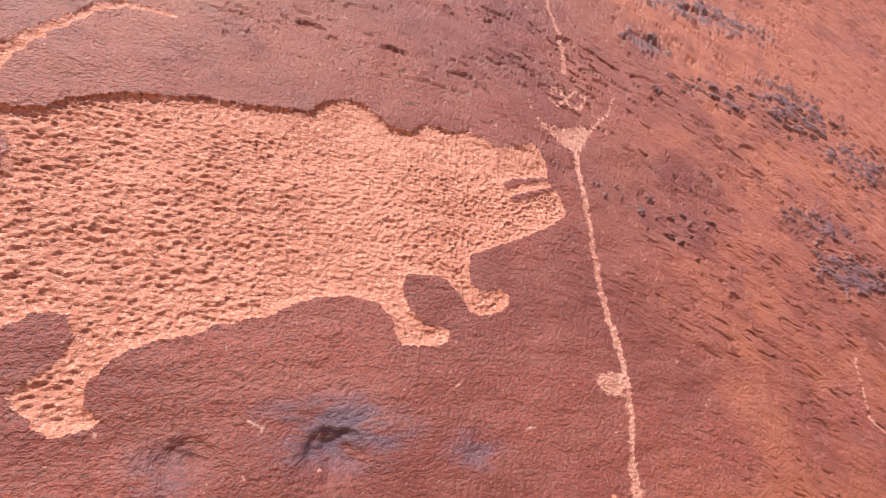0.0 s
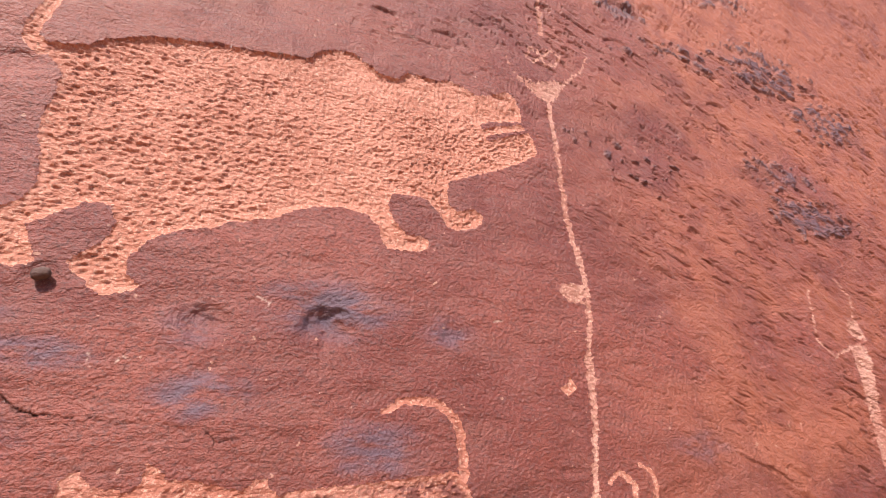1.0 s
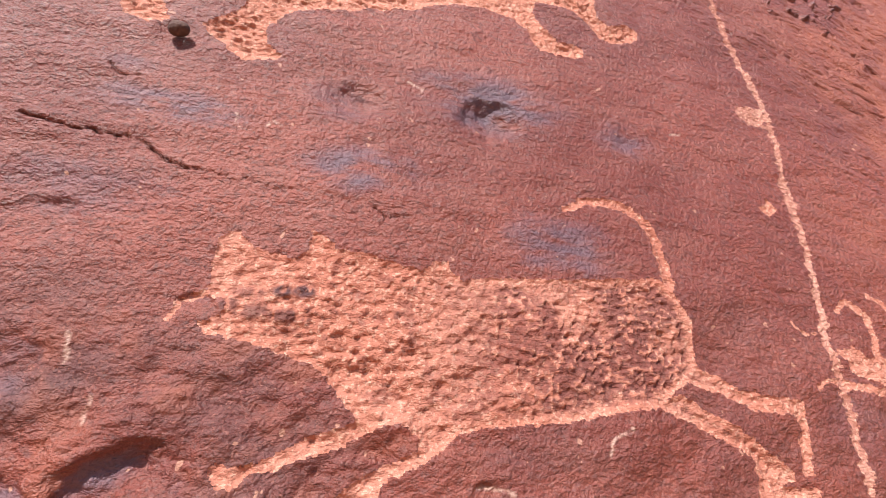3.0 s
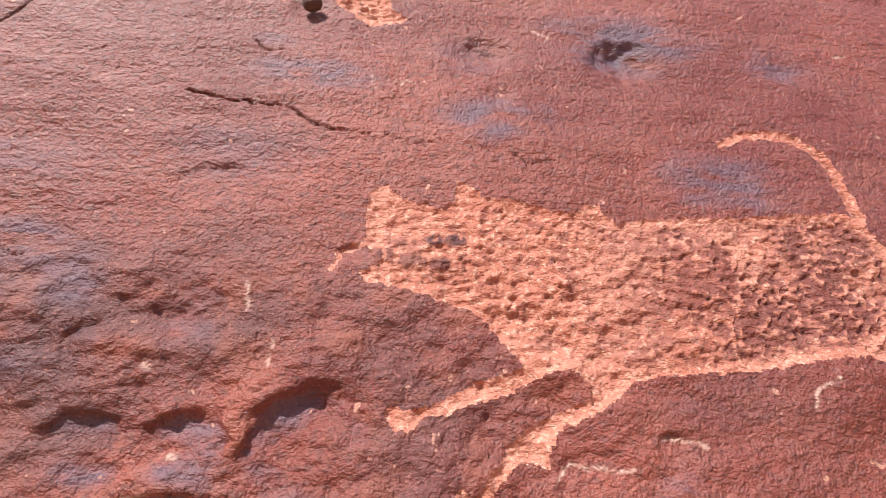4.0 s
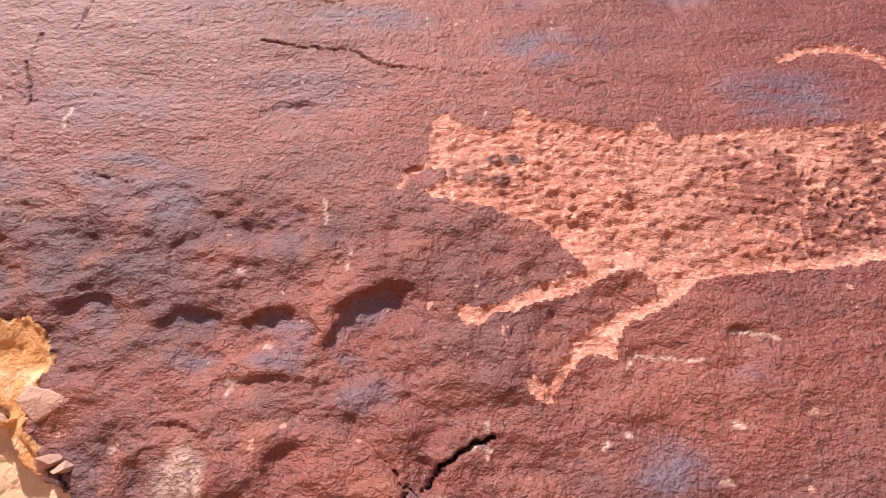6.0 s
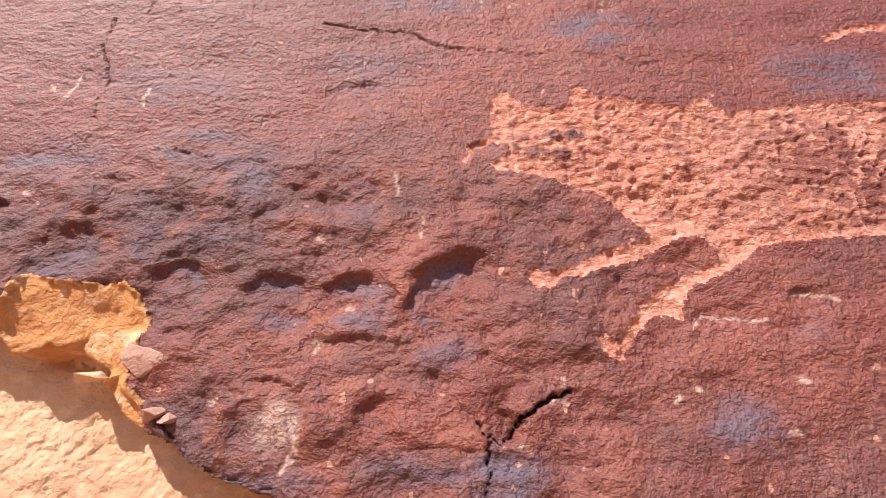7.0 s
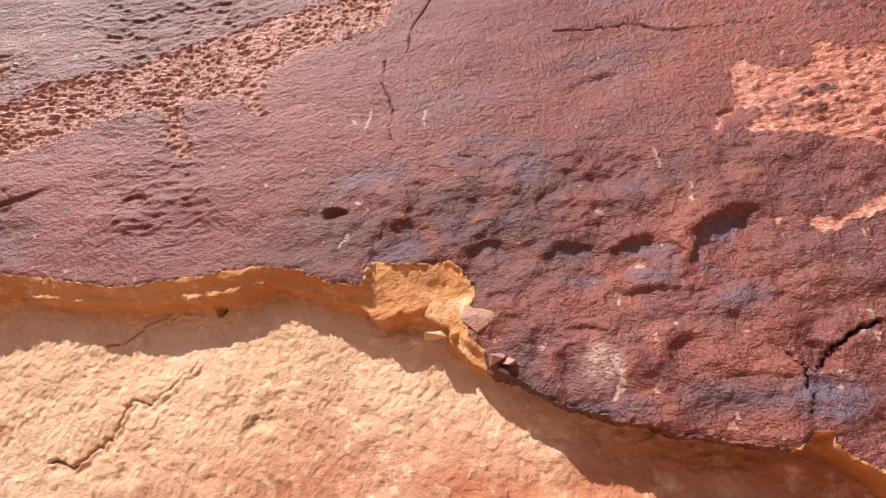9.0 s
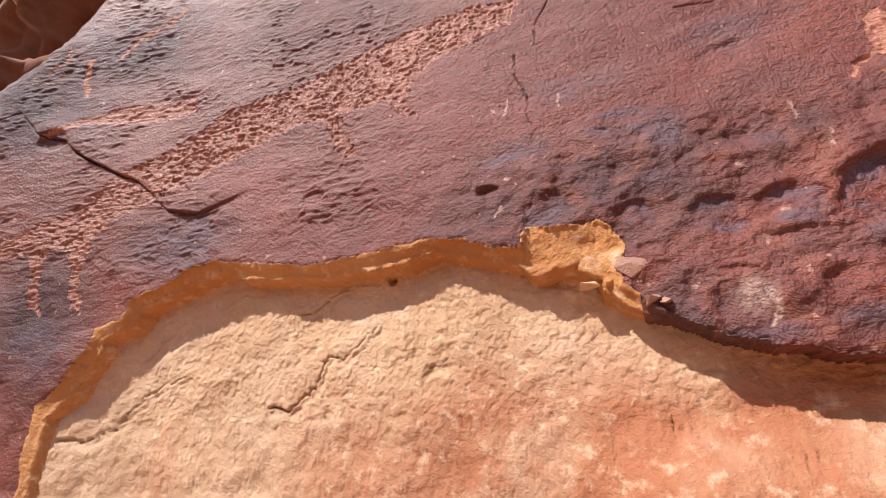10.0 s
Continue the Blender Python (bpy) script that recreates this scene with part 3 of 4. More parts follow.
def bent(points, amount, seed, parts=5):
    """The line with small crooks between its points."""
    out = []
    for i, ((ax, az), (bx, bz)) in enumerate(zip(points, points[1:])):
        rng = random.Random(seed * 100 + i)
        for k in range(parts):
            s = k / parts
            j = 0 if k == 0 else amount
            out.append((ax + (bx - ax) * s + rng.uniform(-j, j), az + (bz - az) * s + rng.uniform(-j, j)))
    return out + [points[-1]]


def spread(edges):
    """Coordinates from (start, step) pairs; the last pair ends them."""
    parts = []
    for (a, step), (b, _) in zip(edges, edges[1:]):
        parts.append(np.linspace(a, b, max(2, round((b - a) / step)), endpoint=False))
    return np.concatenate(parts + [[edges[-1][0]]])


# ---- the rock: one relief over (x, z), split into its surfaces ----
XS = spread([(-3.0, 0.012), (-2.75, 0.0055), (-1.95, 0.0029), (1.3, 0.006), (2.0, 0.010), (3.5, 0.05), (4.4, 0)])
ZS = spread([(0.0, 0.03), (0.95, 0.006), (1.15, 0.0029), (2.7, 0.006), (3.4, 0.011), (4.6, 0.05), (5.4, 0)])
GX, GZ = np.meshgrid(XS, ZS)
CELL_X, CELL_Z = np.gradient(XS)[None, :], np.gradient(ZS)[:, None]
CELL = np.minimum(CELL_X, CELL_Z)


def face_depth(x, z):
    """The leaning, slightly bowed rock face."""
    low = np.minimum(z - 1.0, 0)
    w = np.maximum(z, 1.0) - 1.9
    return (0.1003 - 0.0187 * x + 0.1752 * w - 0.0192 * x * x + 0.0258 * x * w + 0.0167 * w * w + 0.0102 * x**3
            - 0.0155 * x * x * w - 0.0097 * x * w * w - 0.0040 * w**3 + 0.19 * low)


SLAB = LIP + [(-0.30, 1.12), (-0.22, 0.98), (-0.15, -0.2), (4.6, -0.2), (4.6, 5.6), (-1.9, 5.6), (-2.2, 3.3)] + RIM[::-1] + [(-2.80, 2.0), (-2.84, 1.5), (-2.6, 0.9)]
rag = 0.006 * fbm(GX * 28, GZ * 28, 4, 3) + 0.003 * gnoise(GX * 110, GZ * 110, 4)
slab = inside(SLAB, full=True) + rag

# strata run level on the left and dip to the right on the right
dip = 0.46 * np.logaddexp(0, (GX - 0.55) * 4) / 4
along, across = GX, GZ + dip
right_up = ease(0.3, 1.3, GX + 0.5 * (GZ - 2.4))
wave = across + 0.012 * gnoise(GX * 14, GZ * 14, 43)
lift = 0.010 * fbm(GX * 3.2, GZ * 4.2, 3, 11)
lift += (0.0016 + 0.0010 * right_up) * fbm(along * 16, across * 34, 2, 21, 0.5)
flakes = fbm(along * 8 + 0.6 * gnoise(GX * 9, GZ * 9, 5), across * 17, 3, 31, 0.5)
lift += 0.0030 * right_up * fbm(along * 24, wave * 55, 2, 45)
terrace = flakes * (5 - 2.5 * right_up)
terrace = np.floor(terrace) + ease(0.0, 0.22, terrace - np.floor(terrace))
lift += (0.0007 + 0.0012 * right_up) * terrace
top = ease(2.75, 3.05, GZ + 0.08 * GX)
gaps = ease(0.25, 0.37, fbm(along * 13 + 0.7 * gnoise(GX * 17, GZ * 17, 44), wave * 46, 3, 41, 0.6) * (0.75 + 0.9 * gnoise(along * 3, across * 6, 42)))
lift -= (0.001 + 0.0042 * right_up + 0.0044 * top) * gaps
knobs = ease(1.72, 1.58, GZ) * ease(-1.2, -0.9, GX) * ease(-0.05, -0.35, GX - 0.6 * (GZ - 1.3))
lift += 0.012 * ease(1.85, 1.55, GZ) * fbm(GX * 6.5, GZ * 8, 3, 53) + 0.0095 * knobs * fbm(GX * 17, GZ * 21, 3, 59, 0.55)
grit = (0.30 + 0.16 * ease(1.75, 1.5, GZ)) * ease(0.009, 0.004, np.maximum(CELL_X, CELL_Z))
lift += grit * (0.0018 * gnoise(along * 38, across * 52, 54) + 0.0028 * gnoise(along * 65, across * 95, 51) + 0.0026 * gnoise(GX * 105, GZ * 125, 52))


STRAY_X, STRAY_Z = 0.02 * fbm(GX * 12, GZ * 12, 3, 61), 0.014 * fbm(GX * 12, GZ * 14, 3, 62)


def blobs(rows, soft=0.3, stray=1.0):
    out = np.zeros(GX.shape)
    wx, wz = GX + stray * STRAY_X, GZ + stray * STRAY_Z
    for x, z, rx, rz, amount in rows:
        r = np.sqrt(((wx - x) / rx) ** 2 + ((wz - z) / rz) ** 2)
        out = np.maximum(out, amount * ease(1.35, soft, r))
    return out


def scoops(rows, seed=0, sharp=0.55, brow=0.72):
    """Hollows with a sharp upper brow that run out below."""
    out = np.zeros(GX.shape)
    for i, (x, z, rx, rz, depth) in enumerate(rows):
        win = box_of([(x - rx, z - rz), (x + rx, z + rz)], 0.03)
        gx, gz = GX[win], GZ[win]
        u = (gx - x) / rx + 0.16 * gnoise(gx * 1.3 / rx, gz * 1.3 / rz, seed + i) + 0.08 * gnoise(gx * 4 / rx, gz * 4 / rz, seed + i)
        v = (gz - z) / rz + 0.16 * gnoise(gx * 1.3 / rx + 7, gz * 1.3 / rz, seed + i) + 0.07 * gnoise(gx * 4 / rx, gz * 4 / rz + 5, seed + i)
        bowl = ease(1.0, brow, np.sqrt(u * u + v * v)) * (0.5 + 0.5 * ease(-0.9, 0.5, v))
        out[win] = np.maximum(out[win], sharp * depth * bowl * (1 + 0.25 * gnoise(gx * 60, gz * 60, seed)))
    return out


def bowls(rows, seed=0, soft=False):
    """Weathered hollows: a steep brow on the side that (cx, cz) names, and a floor that runs out on the other."""
    out = np.zeros(GX.shape)
    for i, (x, z, rx, rz, depth, cx, cz) in enumerate(rows):
        win = box_of([(x - rx, z - rz), (x + rx, z + rz)], 0.03)
        gx, gz = GX[win], GZ[win]
        bend = 0.22 * min(1.0, 0.045 / rx)
        u = (gx - x) / (1.18 * rx) + bend * gnoise(gx * 22, gz * 22, seed + i) + 0.12 * gnoise(gx * 60, gz * 60, seed + i)
        v = (gz - z) / (1.18 * rz) + bend * gnoise(gx * 22 + 7, gz * 22, seed + i) + 0.12 * gnoise(gx * 60, gz * 60 + 5, seed + i)
        r = np.sqrt(u * u + v * v)
        slope = np.clip(((u * cx + v * cz) / math.hypot(cx, cz) + 1.0) / 1.7, 0, 1)
        if soft:
            part = np.clip(1 - r * r, 0, 1) ** 1.7 * (0.3 + 0.7 * slope)
        else:
            part = 0.55 * ease(1.0, 0.60, r) * slope - 0.10 * ease(1.5, 1.1, r) * ease(0.75, 1.05, r) * slope
        part = depth * part * (1 + 0.3 * gnoise(gx * 45, gz * 45, seed))
        out[win] = np.where(np.abs(part) > np.abs(out[win]), part, out[win])
    return out


low_pits = bowls(PITS_LOW, 100)
lift -= low_pits + bowls(PITS_UP, 200, True) + scoops(PITS_LEFT, 400, 0.6) + scoops(PITS_TOP, 500, 0.6)
for i, (line, depth, width) in enumerate([(CR_A, 0.010, 0.006), (CR_B, 0.007, 0.005), (CR_C, 0.008, 0.005), (CR_D, 0.016, 0.011), (CR_E, 0.018, 0.014),
                                          (CR_F, 0.010, 0.006), (CR_G, 0.008, 0.005), (CR_H, 0.020, 0.009), (CR_I, 0.012, 0.006), (CR_J, 0.004, 0.02),
                                          (CR_K, 0.008, 0.005), (CR_L, 0.007, 0.005)]):
    lift -= depth * ease(0, 1, stroke(bent(line, 0.0035, i), width * 0.7, width * 0.3) / (width * 0.28))
# the broken block beside the left crack stands proud along its edge
edge = CR_E[1:] + CR_D
block = inside(edge + [(-1.5, 1.75), (-1.6, 2.35), (-2.3, 2.45)], 0.05)
lift += 0.011 * ease(0.0, 0.004, block) * ease(-0.20, -0.01, stroke(edge, 0.0, 0.0, 0.22))
dents = ease(-1.05, -1.4, GX) * ease(1.45, 1.6, GZ) * ease(-0.3, 0.25, fbm(GX * 4, GZ * 5, 2, 55))
lift -= dents * 0.0060 * (dimples(GX * 30 + 0.7 * gnoise(GX * 20, GZ * 20, 56), GZ * 78 + 0.7 * gnoise(GX * 20, GZ * 20, 50), 57) - 0.3)
blue = np.maximum(0.75 * ease(0.0025, 0.0065, low_pits) * ease(-0.25, 0.2, gnoise(GX * 11, GZ * 11, 63)), np.maximum(blobs(BLUE_A), blobs(BLUE_B)))
blue = np.maximum(blue, blobs(BLUE_C))
# dark crusts: ragged plates that stand proud
crust = fbm(along * 17 + 0.5 * gnoise(GX * 20, GZ * 20, 70), across * 24, 4, 71, 0.6)
dark = blobs(DARK_A)
plates = ease(0.02, 0.12, crust + 0.9 * dark - 0.58) * (dark > 0.02)
lift += plates * (0.005 + 0.010 * crust)
dark = np.maximum(plates, 0.35 * dark)
warm = ease(0.5, 2.2, GX) * ease(3.0, 4.0, GZ + 0.25 * GX) + 0.5 * ease(2.3, 3.0, GZ) * ease(0.6, -0.6, GX) + 0.9 * ease(0.55, 1.3, GX) * ease(-0.45, 0.1, fbm(GX * 2.2, GZ * 2.6, 3, 73))
warm = np.maximum(warm, 0.4 * knobs * ease(0.05, 0.35, fbm(GX * 13, GZ * 15, 3, 60)) * (low_pits < 0.003))
maroon = np.maximum(blobs(MAROON, 0.1), (0.25 + 0.5 * ease(-0.1, -0.55, GX)) * ease(1.85, 1.55, GZ - 0.5 * np.minimum(GX + 0.9, 0)) * ease(-0.3, 0.25, fbm(GX * 3, GZ * 3.5, 3, 74)))
rust = ease(1.30, 1.08, GZ + 0.08 * fbm(GX * 5, GZ * 5, 3, 72) - 0.10 * (GX + 1.1)) * ease(-1.8, -1.0, GX)
pale = np.zeros(GX.shape)
for i, (x, z) in enumerate(LIGHT):
    a = random.Random(i).uniform(-0.8, 0.8)
    pale = np.maximum(pale, ease(0, 0.003, stroke([(x - 0.006 * math.cos(a), z - 0.006 * math.sin(a)), (x, z), (x + 0.004, z - 0.006 * math.cos(3 * a))], 0.010, 0.004)))
for line in PALE_LINES:
    pale = np.maximum(pale, ease(0, 0.002, stroke(bent(line, 0.002, 7), 0.006, 0.005)))
white_x, white_z = PITS_LOW[11][:2]
pale = np.maximum(pale, 0.9 * ease(0.040, 0.0, np.hypot(GX - white_x - 0.012, (GZ - white_z) - 0.01)))

# the engraved pictures: signed distance, depth, peck size, material
rough_edge = 0.005 * gnoise(GX * 75, GZ * 75, 81) + 0.004 * gnoise(GX * 170, GZ * 170, 82)


def joined(*parts):
    return np.maximum.reduce(parts)


rungs = [stroke([(CAM_TOP[2][0] + s * 0.035 - 0.03, CAM_TOP[2][1] - s * 0.008), (CAM_BOTTOM[2][0] + s * 0.035 - 0.012, CAM_BOTTOM[2][1] - s * 0.006)], 0.007) for s in range(9)]
motif_lines = joined(inside(MOTIF), stroke(MOTIF_ARM_A, 0.008, 0.018), stroke(MOTIF_ARM_B, 0.008, 0.018), stroke(MOTIF_RING_A, 0.018), stroke(MOTIF_RING_B, 0.018))
pictures = [
    ("engraved_bear", np.minimum(joined(inside(BEAR_BODY), inside(BEAR_LEG_A), inside(BEAR_LEG_B), inside(BEAR_LEG_C), inside(BEAR_LEG_D), stroke(bent(BEAR_TAIL, 0.005, 3), 0.034, 0.012)),
                                 -joined(stroke(BEAR_MOUTH_A, 0.022, 0.010), stroke(BEAR_MOUTH_B, 0.020, 0.009))), 0.0055, PECKED, "large bear-like animal pecked into the rock, orange stone"),
    ("engraved_hound", joined(inside(DOG_BODY), inside(DOG_LEG_A), inside(DOG_LEG_B), inside(DOG_LEG_C), inside(DOG_LEG_D), inside(DOG_FOOT), stroke(bent(DOG_LIP, 0.002, 4), 0.006, 0.014),
                              stroke(bent(DOG_TAIL, 0.003, 5), 0.013, 0.024)), 0.0045, PECKED_RED, "pecked hound with raised tail and open jaws"),
    ("engraved_line", joined(stroke(bent(SPEAR, 0.003, 6), 0.017, 0.016), stroke(bent(SPEAR_TOP, 0.006, 7), 0.012, 0.02), inside(BLOB) - 0.002), 0.0022, PECKED_FAINT, "long upright pecked line, pale against the varnish"),
    ("engraved_motif", motif_lines - 0.004, 0.0012, PECKED_FAINT, "faint pecked rings above a wedge shape"),
    ("engraved_band", joined(inside(RFIG_BODY), inside(RFIG_HEAD), stroke(RFIG_LINE_A, 0.009), stroke(RFIG_LINE_B, 0.008)), 0.0022, PECKED_FAINT, "tapering pecked band with thin crooked lines"),
    ("engraved_camel", joined(stroke(bent(CAM_NECK_A, 0.003, 8), 0.009, 0.02), stroke(bent(CAM_NECK_B, 0.003, 9), 0.009, 0.018), stroke(bent(CAM_TOP, 0.003, 10), 0.017), stroke(CAM_HUMP, 0.022), inside(CAM_CHEST), inside(CAM_SHANK), inside(CAM_THIGH),
                              stroke(bent(CAM_BOTTOM, 0.003, 11), 0.014), stroke(CAM_LEG_A, 0.02, 0.014), stroke(CAM_LEG_B, 0.026, 0.016), stroke(CAM_TICK, 0.006), stroke(CAM_TICK_B, 0.007), *rungs), 0.003, PECKED_RED, "pecked long-necked animal with ladder-like body"),
    ("engraved_beast", joined(inside(LEFT_BAND), inside(LEFT_LEG_A), inside(LEFT_LEG_B), inside(LEFT_LEG_C), inside(LEFT_LEG_D)), 0.0045, PECKED_DULL, "long-bodied animal pecked across the dark varnish"),
    ("engraved_small_beast", inside(SMALL_BEAST), 0.003, PECKED_DULL, "small pecked animal under a crack"),
    ("scattered_pecking", joined(stroke(bent(MARK_A, 0.008, 12), 0.026), stroke(bent(MARK_B, 0.008, 13), 0.016), stroke(bent(MARK_C, 0.01, 14), 0.022)) - 0.004, 0.0015, PECKED_FAINT, "scattered pale peck marks"),
    ("flaked_patch", inside(DIAMOND) - rough_edge, 0.004, PECKED, "small diamond-shaped flake scar, fresh orange stone"),
]
fine = ease(-0.25, 0.35, GX)
big_pecks = dimples(GX * 70 + 0.6 * gnoise(GX * 40, GZ * 40, 91), GZ * 122 + 0.6 * gnoise(GX * 40, GZ * 40, 92), 93)
small_pecks = dimples(GX * 84, GZ * 118 + 0.3 * gnoise(GX * 60, GZ * 60, 94), 95)
pecks = big_pecks * (1 - fine) + 1.1 * small_pecks * fine
pecks_hound = dimples(GX * 100 + 0.8 * gnoise(GX * 45, GZ * 45, 96), GZ * 135 + 0.8 * gnoise(GX * 45, GZ * 45, 97), 98)
pecks_rump = dimples(GX * 80 + 0.9 * gnoise(GX * 50, GZ * 50, 76), GZ * 108 + 0.9 * gnoise(GX * 50, GZ * 50, 77), 78)
varnish = np.zeros(GX.shape)
any_picture = np.full(GX.shape, -1.0)
for name, sd, depth, material, _ in pictures:
    sd += rough_edge
    if name == "engraved_beast":
        sd += 0.022 * gnoise(GX * 55, GZ * 95, 85) + 0.009 * gnoise(GX * 150, GZ * 150, 86)
    if name == "engraved_motif":
        sd += 0.024 * gnoise(GX * 120, GZ * 140, 87)
    if material is PECKED_FAINT:
        sd += 0.010 * gnoise(GX * 70, GZ * 120, 83) + 0.004 * gnoise(GX * 200, GZ * 200, 84)
    bed = ease(-0.0005, 0.0035, sd) * (0.45 + 0.55 * ease(0, 0.02, sd))
    if name == "engraved_hound":
        rump = ease(-0.14, 0.06, GX + 0.05 * fbm(GX * 14, GZ * 14, 3, 99)) * ease(0.004, 0.02, sd) * ease(0.46, 0.34, GX)
        lift -= bed * (depth + 0.0038 * (pecks_hound - 0.4) * (1 - rump) + 0.0050 * (pecks_rump - 0.4) * rump + 0.004 * fbm(GX * 75, GZ * 95, 2, 90))
        varnish = np.maximum(varnish, rump * ease(0.20, 0.34, pecks_rump + 0.5 * gnoise(GX * 26, GZ * 26, 79)) * ease(-0.5, 0.0, fbm(GX * 10, GZ * 12, 3, 75)) * 0.9)
        gums = blobs(DOG_GUMS, 0.6, 0.15) * ease(-0.35, -0.05, gnoise(GX * 120, GZ * 40, 80))
        varnish = np.maximum(varnish, gums)
        lift += 0.003 * gums
        maroon = np.maximum(maroon, 0.9 * gums)
        varnish = np.maximum(varnish, 0.5 * ease(0.18, 0.35, fbm(GX * 30, GZ * 40, 3, 89)) * ease(0.01, 0.03, sd))
    else:
        size = 0.0074 if name in ("engraved_bear", "engraved_beast") else 0.0036
        lift -= bed * (depth + size * (pecks - 0.4))
    if name == "engraved_bear":
        lift -= 0.0045 * ease(-0.0005, 0.003, inside(BEAR_BODY) + rough_edge) * ease(2.50, 2.72, GZ) * ease(0.55, 0.2, GX)
    if name == "engraved_beast":
        varnish = np.maximum(varnish, 0.3 * ease(0.4, 0.15, pecks) * ease(-0.2, 0.25, fbm(GX * 9, GZ * 9, 3, 88)) * ease(0.0, 0.004, sd))
    any_picture = np.maximum(any_picture, sd)
    blue = blue * (1 - bed)
maroon = np.maximum(maroon, 0.35 * varnish)

# recess: the yellow bed behind and below the slab
face = face_depth(GX, GZ)
back = 0.042 + 0.040 * (GX + 1.2) + 0.196 * (GZ - 1.25) - 0.0955 * (GX + 1.2) ** 2
hood = ease(-0.95, -0.72, GX)
back = np.maximum(back, face + (0.028 + 0.046 * ease(-2.25, -1.9, GX)) * (1 - hood) + hood * (0.012 + 0.068 * ease(1.02, 1.15, GZ)))
bed_lift = 0.010 * fbm(GX * 3, GZ * 3, 3, 111) + 0.0017 * fbm(GX * 16, GZ * 16, 4, 112, 0.6)
ledge = fbm(GX * 7, GZ * 9, 5, 113, 0.6) * 4
bed_lift += 0.0020 * (np.floor(ledge) + ease(0, 0.15, ledge - np.floor(ledge))) + 0.0016 * fbm(GX * 70, GZ * 70, 3, 114)
for i, (line, depth, width) in enumerate([(YC_A, 0.020, 0.012), (YC_B, 0.018, 0.012), (YC_C, 0.012, 0.008), (YC_D, 0.008, 0.006), (YC_E, 0.009, 0.007), (YC_F, 0.010, 0.007), (YC_G, 0.012, 0.007), (YC_H, 0.010, 0.007), (YC_I, 0.008, 0.006), (YC_J, 0.008, 0.006)]):
    path = bent(line, 0.005, 40 + i, 6)
    bed_lift -= 0.7 * depth * ease(0, 1, stroke(path, width * 0.55, width * 0.25) / (width * 0.2))
    bed_lift -= 0.004 * ease(0, 1, stroke([(x + 0.010, z - 0.010) for x, z in path], 0.026, 0.012) / 0.012)
spot_x, spot_z = SPOT[0]
bed_lift -= 0.022 * ease(1.1, 0.6, np.hypot((GX - spot_x) / 0.012, (GZ - spot_z) / 0.017))
# the broken edge slopes back under the slab, wide on the left and thin on the right
rim_zone = ease(1.9, 2.2, GZ) * ease(-1.9, -2.2, GX)
band = 0.034 * ease(-0.70, -0.90, GX) + 0.007 + 0.045 * ease(-1.0, -0.95, GX) * ease(-0.79, -0.84, GX) * ease(1.365, 1.40, GZ)
band = band * (0.85 + 0.4 * ease(-0.3, 0.4, fbm(GX * 5, GZ * 5, 2, 121)))
under = np.clip((-slab - 0.0032) / band, 0, 1)
depth_back = back - bed_lift
front = face - lift
# the slab rounds off along its free rim and its lip
rim = ease(-2.0, -2.3, GX) * ease(1.5, 1.8, GZ)
front = front + 0.5 * np.clip(0.10 - slab, 0, 0.13) ** 2 / 0.10 * rim
front = front + 0.004 * np.clip(1 - slab / 0.006, 0, 1) ** 2 * (slab > 0)
fracture = 0.006 * fbm(GX * 20, GZ * 20, 4, 122)
step = 0.22 * ease(0, 0.5, under) + 0.78 * ease(0.66, 0.98, under)
depth = np.where((slab > -0.0032) | (rim > 0.01), front, (face + 0.004) * (1 - step) + depth_back * step + fracture * 4 * step * (1 - step))

# settle the mesh lines on the outlines
shift_x, shift_z = np.zeros(GX.shape), np.zeros(GX.shape)
for sd in (any_picture, slab):
    gz, gx = np.gradient(sd, ZS, XS)
    g2 = np.maximum(gx * gx + gz * gz, 0.25)
    near = np.abs(sd) < 0.6 * CELL
    shift_x += np.where(near, -sd * gx / g2, 0)
    shift_z += np.where(near, -sd * gz / g2, 0)
PX, PZ = GX + np.clip(shift_x, -0.45 * CELL, 0.45 * CELL), GZ + np.clip(shift_z, -0.45 * CELL, 0.45 * CELL)

NZ, NX = GX.shape
corner = np.arange(NZ * NX).reshape(NZ, NX)
quads = np.stack([corner[:-1, :-1], corner[:-1, 1:], corner[1:, 1:], corner[1:, :-1]], -1).reshape(-1, 4)
points = np.stack([PX, depth, PZ], -1).reshape(-1, 3)
layers = {"blue": blue, "dark": dark, "warm": warm, "pale": pale, "maroon": maroon, "rust": rust, "varnish": varnish}


def quad_mean(a):
    return a.reshape(-1)[quads].mean(1)


def sheet(name, chosen, material, parent=None, keep=()):
    """One mesh from the chosen quads of the relief."""
    q = quads[chosen]
    used, local = np.unique(q, return_inverse=True)
    mesh = bpy.data.meshes.new(name)
    mesh.vertices.add(len(used))
    mesh.vertices.foreach_set("co", points[used].ravel())
    mesh.loops.add(q.size)
    mesh.loops.foreach_set("vertex_index", local.ravel().astype(np.int32))
    mesh.polygons.add(len(q))
    mesh.polygons.foreach_set("loop_start", np.arange(0, q.size, 4, dtype=np.int32))
    mesh.polygons.foreach_set("use_smooth", np.ones(len(q), bool))
    for key in keep:
        mesh.attributes.new(key, "FLOAT", "POINT").data.foreach_set("value", layers[key].ravel()[used].astype(np.float32))
    mesh.materials.append(material)
    mesh.update()
    mesh.validate()
    ob = new(name, mesh)
    ob.parent = parent
    return ob


